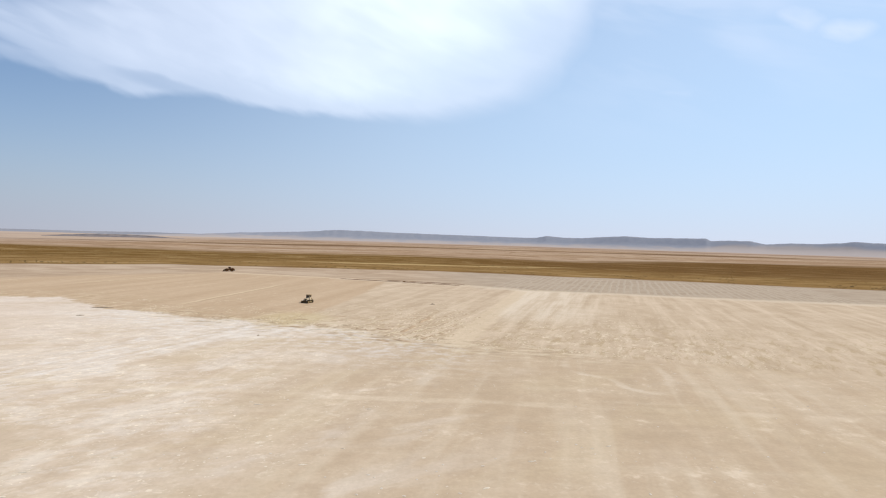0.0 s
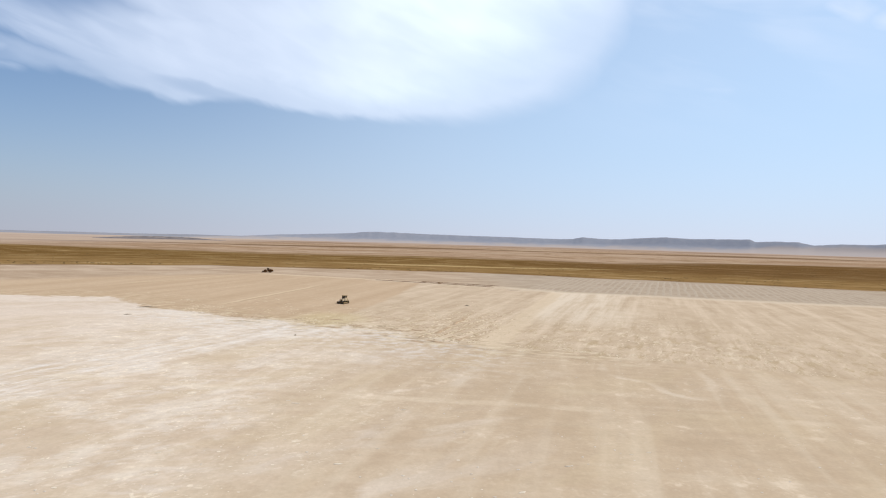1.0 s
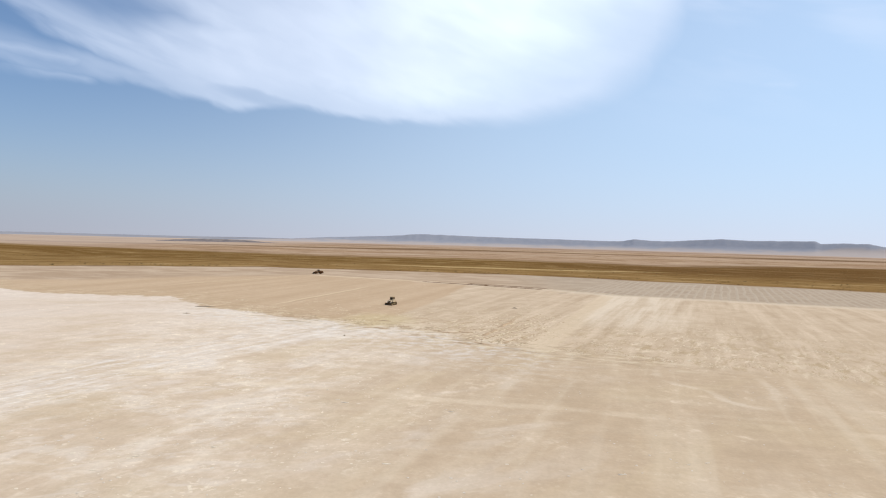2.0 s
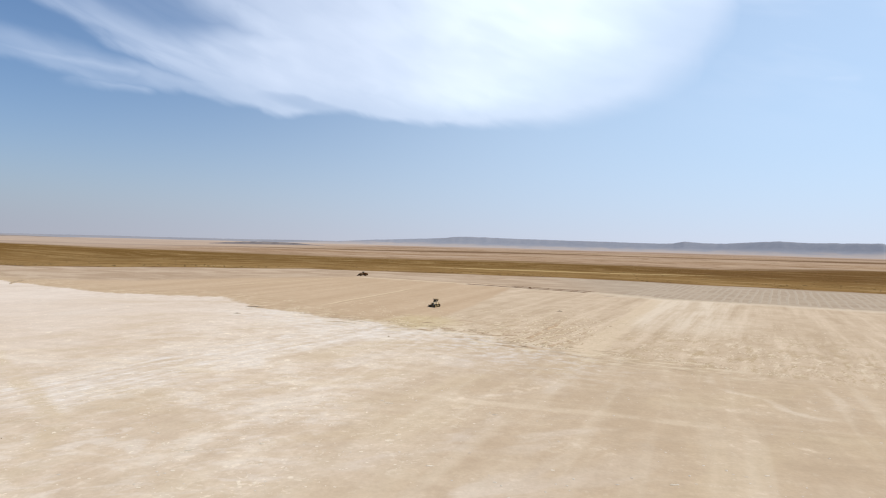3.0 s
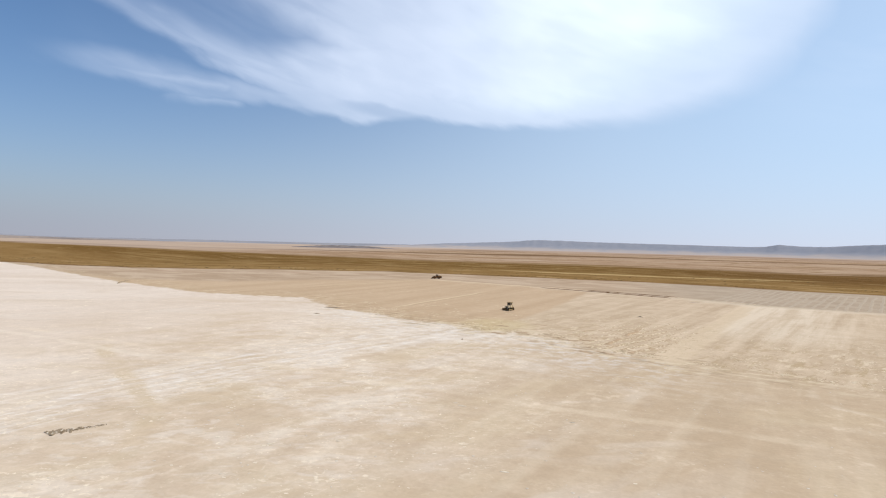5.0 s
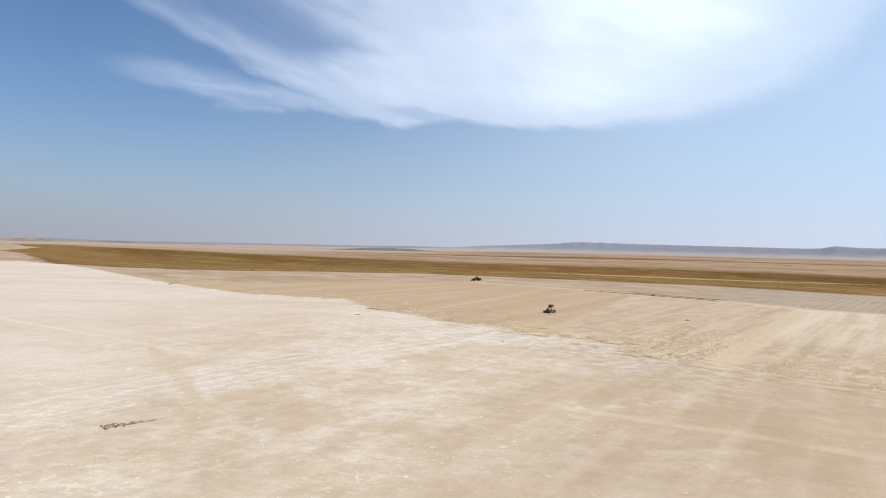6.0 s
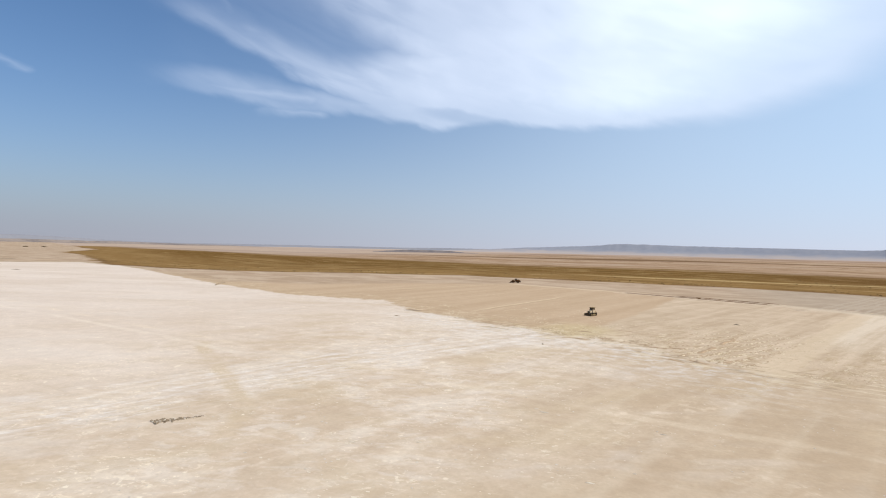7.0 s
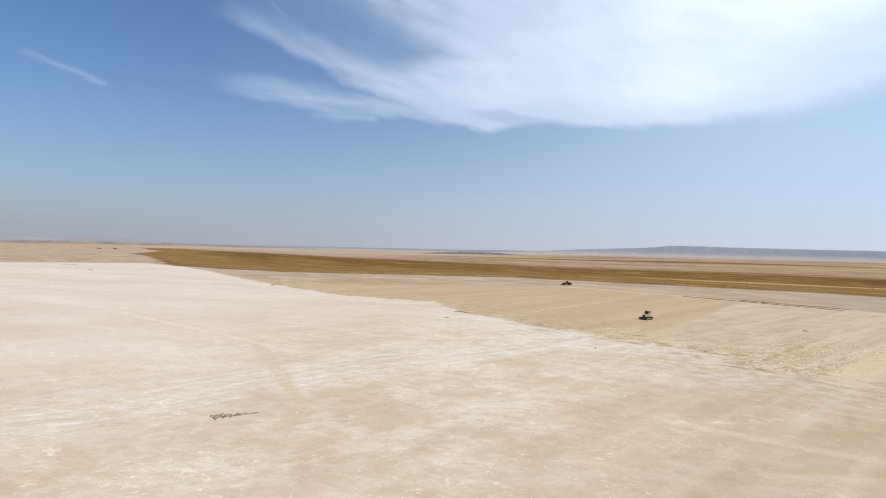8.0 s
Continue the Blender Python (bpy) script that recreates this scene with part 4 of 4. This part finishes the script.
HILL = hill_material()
RISE = mottled("brown_stony_rise", (0.19, 0.16, 0.145), (0.30, 0.245, 0.205), 0.006, 1.0)
# skyline hills: the haze before them is mixed into this pale colour
FAR_HILL = mottled("pale_hazed_rock", (0.25, 0.25, 0.27), (0.28, 0.274, 0.285), 0.004, 1.0)
hill("table_hills", [(-24, 0), (-20, 12), (-17, 27), (-14.5, 41), (-13, 45), (-11, 52), (-8.5, 60), (-6.8, 68), (-6.0, 78), (-4.8, 83), (-2.5, 83), (1, 77), (6, 70), (10, 70), (14.8, 66), (16, 69), (16.9, 84), (18.8, 75), (20.5, 76), (22.7, 89), (24.7, 98), (27, 89), (32.1, 95), (32.5, 78), (34, 83), (35.8, 81), (37, 62), (38.9, 74), (41, 75), (42.6, 83), (43.5, 93), (44.6, 86), (48, 88), (56, 80), (66, 40), (72, 0)], 4350, 700, "long flat-topped grey hill range with dust haze in its colour", HILL, 640, 3.0, 0.14)
hill("far_hills", [(-100, 46), (-80, 48), (-72, 48), (-68, 45), (-66.8, 50), (-61.5, 50), (-59, 44), (-57.5, 37), (-55, 25), (-52, 18), (-47, 16), (-43, 18), (-38, 18), (-31, 17), (-26, 19), (-22, 22), (-19, 22), (-16, 20), (-12, 12), (-8, 0)], 4900, 450, "very low hills far off on the skyline, paled by haze in their colour", FAR_HILL, 300, 9.0, 0.5)
hill("far_ridge", [(-100, 16), (-75, 17), (-65, 18), (-60, 19), (-56, 17), (-51, 13), (-46, 8), (-41, 0)], 4300, 200, "thin brown rise across the far plain", RISE, 200, 12.0, 0.8, 0.12)
hill("dark_outcrop", [(-30.5, 0), (-29, 5), (-27.5, 9), (-25.5, 11), (-23.5, 9), (-22.3, 8), (-21, 3), (-19.4, 0)], 2500, 160, "low dark rocky outcrop on the tan plain", OUTCROP, 120, 5.0, 1.6)


# ---------------------------------------------------------------- loose earth, stones and scrub
def rock_shape(rng, rough=0.25, squash=0.7):
    """Corners and faces of one broken lump about a unit across, with a flat underside."""
    bm = B()
    bmesh.ops.create_icosphere(bm, subdivisions=1, radius=0.5)
    for v in bm.verts:
        v.co *= 1 + rng.uniform(-rough, rough)
        v.co.z = max(v.co.z * squash, -0.15)
    bm.verts.ensure_lookup_table()
    verts = np.array([v.co[:] for v in bm.verts])
    faces = np.array([[v.index for v in f.verts] for f in bm.faces])
    bm.free()
    return verts, faces


def scatter(name, places, sizes, mat, seed, label, category, flat=1.0, heading=None, stretch=(0.8, 1.6)):
    """Many small lumps in one mesh of the kind stuff, drawn out along a compass heading where one is given."""
    rng = random.Random(seed)
    shapes = [rock_shape(rng) for _ in range(6)]
    verts, faces, base = [], [], 0
    for (x, y), s in zip(places, sizes):
        v, f = shapes[rng.randrange(6)]
        a = rng.uniform(0, 6.28) if heading is None else radians(90 - heading) + rng.gauss(0, 0.2)
        c, d = math.cos(a), math.sin(a)
        p = np.empty_like(v)
        u = v[:, 0] * rng.uniform(*stretch)
        p[:, 0], p[:, 1] = (u * c - v[:, 1] * d) * s, (u * d + v[:, 1] * c) * s
        p[:, 2] = v[:, 2] * s * flat
        verts.append(p + np.array([x, y, float(ground_z(x, y)) + 0.03 * s]))
        faces.append(f + base)
        base += len(v)
    mesh = bpy.data.meshes.new(name)
    mesh.from_pydata(np.concatenate(verts).tolist(), [], np.concatenate(faces).tolist())
    mesh.materials.append(mat)
    return tagged(new(name, mesh), label, category, kind="stuff")


def one(line, x, y):
    return float(beside(np.array([float(x)]), np.array([float(y)]), line)[0])


def spread(gen, count, az0, az1, r0, r1, keep):
    """Random places within a sector of the plain, thinned by keep(x, y), which gives the chance of each."""
    xs, ys = np.zeros(0), np.zeros(0)
    while len(xs) < count:
        a, r = np.radians(gen.uniform(az0, az1, count * 2)), np.sqrt(gen.uniform(r0 * r0, r1 * r1, count * 2))
        x, y = r * np.sin(a), r * np.cos(a)
        ok = gen.random(count * 2) < keep(x, y)
        xs, ys = np.append(xs, x[ok]), np.append(ys, y[ok])
    return list(zip(xs[:count].tolist(), ys[:count].tolist()))


def patches(x, y, long, wide, k):
    """Soft patches between 0 and 1, for clustering."""
    v = np.sin(x / long + k) * np.sin(y / wide + 2 * k) + np.sin((x + y) / (long * 0.6) + 3 * k) * np.sin((x - y) / (wide * 0.8) + k)
    return np.clip(0.5 + v * 0.5, 0, 1)


gen = np.random.default_rng(11)
near_stones = spread(gen, 900, -62, 48, 34, 130, lambda x, y: (beside(x, y, PAN_EDGE) < 0) * patches(x, y, 5.0, 4.0, 1.0) ** 2)
scatter("pale_stones", near_stones, gen.choice((0.1, 0.14, 0.2, 0.28), len(near_stones)), PALE_STONE, 1, "small pale gypsum stones scattered over graded soil", "stones", 0.3)
near_edge = lambda x, y: np.clip(beside(x, y, PAN_EDGE), -6, 120)
clods = spread(gen, 2600, -24, 34, 95, 200, lambda x, y: (near_edge(x, y) > 0.5) * np.exp(-np.abs(near_edge(x, y)) / 22) * patches(x, y, 3.0, 5.0, 4.0) ** 3)
scatter("loose_clods", clods, gen.choice((0.12, 0.17, 0.24, 0.34), len(clods), p=(0.35, 0.35, 0.2, 0.1)), EARTH, 2, "loose broken clods of dry brown earth", "earth clods", 0.3)
flakes = spread(gen, 3000, -30, 40, 90, 210, lambda x, y: (near_edge(x, y) > 0.5) * np.exp(-np.abs(near_edge(x, y)) / 40) * patches(x, y, 4.0, 7.0, 2.6) ** 3)
scatter("crust_flakes", flakes, gen.choice((0.16, 0.24, 0.36, 0.55), len(flakes), p=(0.3, 0.35, 0.25, 0.1)), YELLOW_EARTH, 6, "upturned flakes of pale yellow crust on graded soil", "crust flakes", 0.2)
edge_clods = spread(gen, 240, -26, 6, 105, 190, lambda x, y: (near_edge(x, y) > -0.5) * np.exp(-np.abs(near_edge(x, y) - 2) / 3) * patches(x, y, 4.0, 6.0, 7.0) ** 2)
scatter("edge_clods", edge_clods, gen.choice((0.2, 0.3, 0.5), len(edge_clods)), BROWN_EARTH, 8, "brown clods turned up along the crust edge", "earth clods", 0.3)
CREAM_CRUST = mottled("cream_crust", (0.62, 0.53, 0.40), (0.70, 0.61, 0.475), 0.9, 0.95)
chips = spread(gen, 560, -62, 12, 38, 105, lambda x, y: (beside(x, y, PAN_EDGE) < -3) * (0.04 + np.exp(-((x + 30) / 20) ** 2)) * patches(x, y, 3.4, 4.6, 9.0) ** 3)
scatter("crust_chips", chips, gen.choice((0.1, 0.15, 0.22, 0.32), len(chips), p=(0.35, 0.35, 0.22, 0.08)), CREAM_CRUST, 15, "thin cream flakes of broken crust on compacted soil", "crust flakes", 0.14, 82, (0.9, 2.6))


def crust_plate(x, y, length, seed):
    """One thin plate of lifted crust with a ragged rim."""
    rng = random.Random(seed)
    bm = B()
    n = 14
    rim = []
    for k in range(n):
        a = 6.2832 * k / n
        r = rng.uniform(0.7, 1.1)
        rim.append((math.cos(a) * r * length / 2, math.sin(a) * r * min(0.2, length * 0.16)))
    low = [bm.verts.new((u, v, -0.03)) for u, v in rim]
    high = [bm.verts.new((u * 0.8, v * 0.7, 0.03 + rng.uniform(-0.01, 0.03))) for u, v in rim]
    bm.faces.new(low[::-1])
    bm.faces.new(high)
    for k in range(n):
        bm.faces.new((low[k], low[(k + 1) % n], high[(k + 1) % n], high[k]))
    ob = part("crust_plate", bm, CREAM_CRUST)
    ob.matrix_world = pose(x, y, float(ground_z(x, y)), 0, 0, rng.uniform(-4, 22))
    return tagged(ob, "thin cream plate of lifted crust on compacted soil", "crust flake", "crust plates on compacted soil")


for k, (x, y, length) in enumerate(((-0.8, 72.3, 0.9), (-16.0, 74.5, 1.7), (-17.2, 75.6, 0.8), (-22.0, 77.0, 0.7), (17.0, 54.0, 0.9), (11.0, 48.0, 1.0), (27.3, 58.0, 0.8), (25.0, 57.3, 0.5), (-7.0, 54.0, 1.1), (-3.2, 58.2, 0.5), (8.0, 101.0, 1.0), (-26.2, 56.4, 0.8), (-33.0, 53.2, 0.9), (-20.0, 80.5, 0.6))):
    crust_plate(x, y, length, 70 + k)

furrow = lambda x, y: np.exp(-((x - 12 - (y - 140) * 0.28) / 9) ** 2) * np.clip((y - 116) / 10, 0, 1) * np.clip((182 - y) / 25, 0, 1) * (beside(x, y, PAN_EDGE) > 1) * (beside(x, y, LANE) > 2)
for mat, name, seed, words in ((EARTH, "brown_furrow_clods", 12, "rows of brown clods turned up by a blade"), (YELLOW_EARTH, "pale_furrow_clods", 13, "rows of pale yellow clods turned up by a blade")):
    rows = spread(gen, 520, -4, 14, 112, 190, lambda x, y: furrow(x, y) * np.clip(np.sin((x * 0.84 - y * 0.54) * 1.9) + 0.1, 0, 1))
    scatter(name, rows, gen.choice((0.22, 0.32, 0.46), len(rows), p=(0.4, 0.4, 0.2)), mat, seed, words, "earth clods", 0.45, 33, (1.5, 4.0))
tufts = spread(gen, 12000, -68, 52, 300, 900, lambda x, y: (beside(x, y, SCRUB_NEAR) > 2) * (beside(x, y, SCRUB_FAR) < 0) * patches(x, y, 60.0, 9.0, 2.0) ** 3)
scatter("dry_scrub", tufts, gen.choice((0.35, 0.5, 0.7, 1.1), len(tufts)), SCRUB, 3, "low dry brown scrub covering the plain in bands", "scrub", 0.35)
bushes = spread(gen, 650, -66, 50, 300, 700, lambda x, y: (beside(x, y, SCRUB_NEAR) > 3) * (0.06 + np.exp(-np.clip(beside(x, y, SCRUB_NEAR), 0, 999) / 30)) * patches(x, y, 40.0, 30.0, 5.0) ** 2)
scatter("dark_bushes", bushes, gen.choice((0.8, 1.1, 1.5), len(bushes)), BUSH, 4, "scattered dark low bushes along the scrub edge", "bushes", 0.5)


def ridge(name, points, width, height, mat, seed, label, category, broken=0.0):
    """A bank of thrown-up earth along a line, uneven and tapering at its ends."""
    bm = B()
    pts = [Vector((*p, 0)) for p in points]
    steps, rows = [], []
    for a, b in zip(pts, pts[1:]):
        n = max(2, int((b - a).length / 0.8))
        steps += [(a.lerp(b, k / n), (b - a).normalized()) for k in range(n)]
    steps.append((pts[-1], (pts[-1] - pts[-2]).normalized()))
    for k, (p, d) in enumerate(steps):
        side = Vector((d.y, -d.x, 0))
        end = min(1.0, 0.15 + min(k, len(steps) - 1 - k) * 0.35)
        end *= 1 - broken * min(1.0, max(0.0, 0.6 - 2.2 * noise.noise(Vector((p.x * 0.35, p.y * 0.35, seed * 7.3)))))
        p = p + side * broken * 1.1 * noise.noise(Vector((p.x * 0.16, p.y * 0.16, seed * 3.1)))
        row = []
        for u, h in ((-0.5, -0.05), (-0.3, 0.45), (-0.08, 0.95), (0.1, 1.0), (0.3, 0.5), (0.5, -0.05)):
            j = noise.noise(Vector((p.x * 0.5, p.y * 0.5, u * 3 + seed)))
            q = p + side * width * (u + 0.12 * j)
            hh = h * height * end * (1 + 0.55 * j) if h > 0 else -0.06
            row.append(bm.verts.new((q.x, q.y, float(ground_z(q.x, q.y)) + hh)))
        rows.append(row)
    for r0, r1 in zip(rows, rows[1:]):
        for k in range(5):
            bm.faces.new((r0[k], r0[k + 1], r1[k + 1], r1[k]))
    bm.faces.new(rows[0])
    bm.faces.new(rows[-1][::-1])
    bmesh.ops.recalc_face_normals(bm, faces=bm.faces)
    return tagged(part(name, bm, mat), label, category)


ridge("ditch_bank", [(-24, 310), (8, 294.5), (40, 277.5)], 2.0, 0.2, DARK_EARTH, 1.0, "long dark earth bank thrown up beside a ditch", "earth bank")
ridge("ditch_bank", [(-26, 314), (8, 298.5), (46, 279.5)], 2.4, 0.14, PALE_EARTH, 2.0, "long dry earth bank beside a shallow ditch", "earth bank")
ridge("ditch_bank", [(2, 304), (22, 294), (44, 283.5)], 1.6, 0.2, DARK_EARTH, 2.6, "thin dark earth bank along a shallow ditch", "earth bank")
ridge("ditch_bank", [(-30, 309.5), (8, 290.8), (44, 272.5)], 2.4, 0.16, PALE_EARTH, 3.4, "long pale earth bank on the near side of a ditch", "earth bank")
ridge("spoil_bank", [(10.8, 294.4), (12, 294), (13.2, 293.4)], 1.2, 0.5, DARK_EARTH, 2.8, "small dark earth heap beside a ditch", "earth bank")
for k, row in enumerate((((-26, 140.2), (-23, 141), (-19, 139.4)), ((-17, 143.2), (-15.6, 144), (-14.2, 144)), ((-14, 160), (-12, 159.8), (-10, 159)), ((-5, 137), (-1, 137.6), (3, 138)), ((5, 134), (7, 139.5), (9.5, 145)), ((11, 149.5), (13, 155), (15, 161)), ((3.4, 124.6), (4.8, 122.8), (6.4, 121)), ((10, 125), (12, 127.6), (14, 130)), ((-0.8, 123.4), (0.6, 122), (2.2, 121)))):
    ridge("spoil_bank", row, 1.5, 0.2, EARTH, 20.0 + k, "low broken row of turned brown earth by pale crust", "earth bank", 0.95)
for k, row in enumerate((((44, 261), (48, 259.4), (53, 258)), ((60, 270), (66, 267.5), (73, 263.5)))):
    ridge("spoil_bank", row, 1.8, 0.22, PALE_EARTH, 40.0 + k, "low row of pale spoil on graded soil", "earth bank")
ridge("spoil_bank", [(-219, 213), (-224, 221), (-229, 230)], 0.9, 0.6, CLOD, 3.0, "small dark spoil bank at the salt crust edge", "earth bank")
ridge("spoil_bank", [(-86.8, 170.2), (-84, 170.8), (-80.5, 171.2)], 0.8, 0.26, CLOD, 4.0, "low brown heap of scraped earth at the crust edge", "earth bank")
ridge("spoil_bank", [(-82.2, 154.4), (-81.2, 154.5), (-80.2, 154.8)], 0.5, 0.22, CLOD, 5.0, "tiny dark heap of earth on white crust", "earth bank")
ridge("spoil_bank", [(17.8, 194.2), (18.6, 194.3), (19.6, 194.0)], 0.8, 0.4, CLOD, 6.0, "small dark heap of earth on graded soil", "earth bank")
ridge("spoil_bank", [(-24.0, 152.6), (-22, 152.9), (-20, 152.4)], 1.0, 0.2, EARTH, 7.0, "low brown heap of loose earth on graded soil", "earth bank")
ridge("spoil_bank", [(-28.25, 127.2), (-28.0, 127.3), (-27.75, 127.3)], 0.3, 0.25, CLOD, 8.0, "tiny dark lump of earth on pale soil", "earth bank")


ridge("spoil_bank", [(-431, 233), (-428, 234.5), (-424, 235)], 1.6, 0.35, CLOD, 9.0, "small dark heap of earth far out on the crust", "earth bank")


def windrows():
    """Parallel ridges left by a grader beyond the bank, running off towards the scrub."""
    bm = B()
    s, c = math.sin(radians(25)), math.cos(radians(25))
    for k in range(46):
        ox, oy = 52 + k * 3.4 / c * 0.93, 262 - k * 3.4 * 0.42
        row = []
        for step in range(0, 34):
            x, y = ox + s * step * 5 - s * 30, oy + c * step * 5 - c * 30
            x += 1.0 * noise.noise(Vector((x / 25, y / 25, k)))
            if one(STRIP_EDGE, x, y) < 2.5 or one(SCRUB_NEAR, x, y) > -9:
                continue
            j = (1 + 0.5 * noise.noise(Vector((x / 9, y / 9, k * 3.1)))) * min(1.0, 0.4 + k * 0.04)
            z = float(ground_z(x, y))
            row.append([bm.verts.new((x + u * 1.1 * c, y - u * 1.1 * s, z + h * j)) for u, h in ((-1, -0.04), (0.1, 0.045), (0.45, 0.048), (1, -0.04))])
        for r0, r1 in zip(row, row[1:]):
            for i in range(3):
                bm.faces.new((r0[i], r0[i + 1], r1[i + 1], r1[i]))
    bmesh.ops.recalc_face_normals(bm, faces=bm.faces)
    return tagged(part("windrows", bm, PALE_SOIL), "parallel low ridges of pale graded earth", "earth ridges", kind="stuff")


PALE_SOIL = mottled("pale_graded_earth", (0.375, 0.296, 0.214), (0.435, 0.35, 0.258), 0.4, 0.95)
windrows()


def rubble_row():
    """A short line of dark broken earth, dense at one end and thinning at the other."""
    root = new("rubble_row")
    a, b = Vector((-58.3, 48.35, 0)), Vector((-55.2, 52.6, 0))
    gen = random.Random(5)
    for k in range(280):
        f = gen.random() ** 1.5
        p = a.lerp(b, f) + Vector((gen.gauss(0, 0.36 * (1 - 0.65 * f)), gen.gauss(0, 0.36 * (1 - 0.65 * f)), 0))
        v, faces = rock_shape(gen, 0.3, 0.55)
        size = gen.uniform(0.18, 0.46) * (1 - 0.6 * f)
        mesh = bpy.data.meshes.new("clod")
        mesh.from_pydata((v * size).tolist(), [], faces.tolist())
        mesh.materials.append(CLOD if gen.random() < 0.86 else PALE_STONE)
        ob = new("clod", mesh)
        ob.parent = root
        ob.matrix_basis = pose(p.x, p.y, float(ground_z(p.x, p.y)) + size * 0.08, gen.uniform(-15, 15), gen.uniform(-15, 15), gen.uniform(0, 360))
    return tagged(root, "row of dark broken earth lumps on white crust", "rubble")


rubble_row()


def thicket(x, y, wide, tall, seed):
    """A clump of desert bushes far out: short stems and a ragged crown of small leaf clumps."""
    root = new("shrub_thicket")
    gen = random.Random(seed)
    crown = B()
    z0 = float(ground_z(x, y))
    for k in range(14):
        px = x + gen.uniform(-0.5, 0.5) * wide
        py = y + gen.uniform(-0.3, 0.3) * wide
        h = tall * gen.uniform(0.4, 1.0)
        stem = rod(B(), (px, py, z0 - 0.2), (px + gen.uniform(-0.5, 0.5), py, z0 + h * 0.6), 0.16, 0.06, 6)
        part("stem", stem, OUTCROP, root)
        for c in range(16):
            m = Matrix.Translation((px + gen.gauss(0, 0.9), py + gen.gauss(0, 0.9), z0 + h * gen.uniform(0.35, 1.0))) @ Matrix.Diagonal((gen.uniform(0.5, 1.1), gen.uniform(0.5, 1.1), gen.uniform(0.3, 0.6), 1))
            bmesh.ops.create_icosphere(crown, subdivisions=1, radius=0.7, matrix=m @ pose(0, 0, 0, gen.uniform(0, 90), gen.uniform(0, 90)))
    part("crown", crown, BUSH, root)
    return tagged(root, "dark thicket of desert shrubs on bare plain", "shrubs", "thickets on the far plain")


for k, row in enumerate((((-702, 338), (-680, 348), (-655, 358)), ((-800, 322), (-785, 330), (-772, 336)), ((-545, 270), (-538, 274), (-530, 279)))):
    ridge("spoil_bank", row, 2.4, 0.4, CLOD, 60.0 + k, "low dark line of scraped earth far out on the plain", "earth bank", 0.5)
thicket(-1690, 945, 16, 3.4, 1)
thicket(-1680, 990, 12, 2.8, 2)
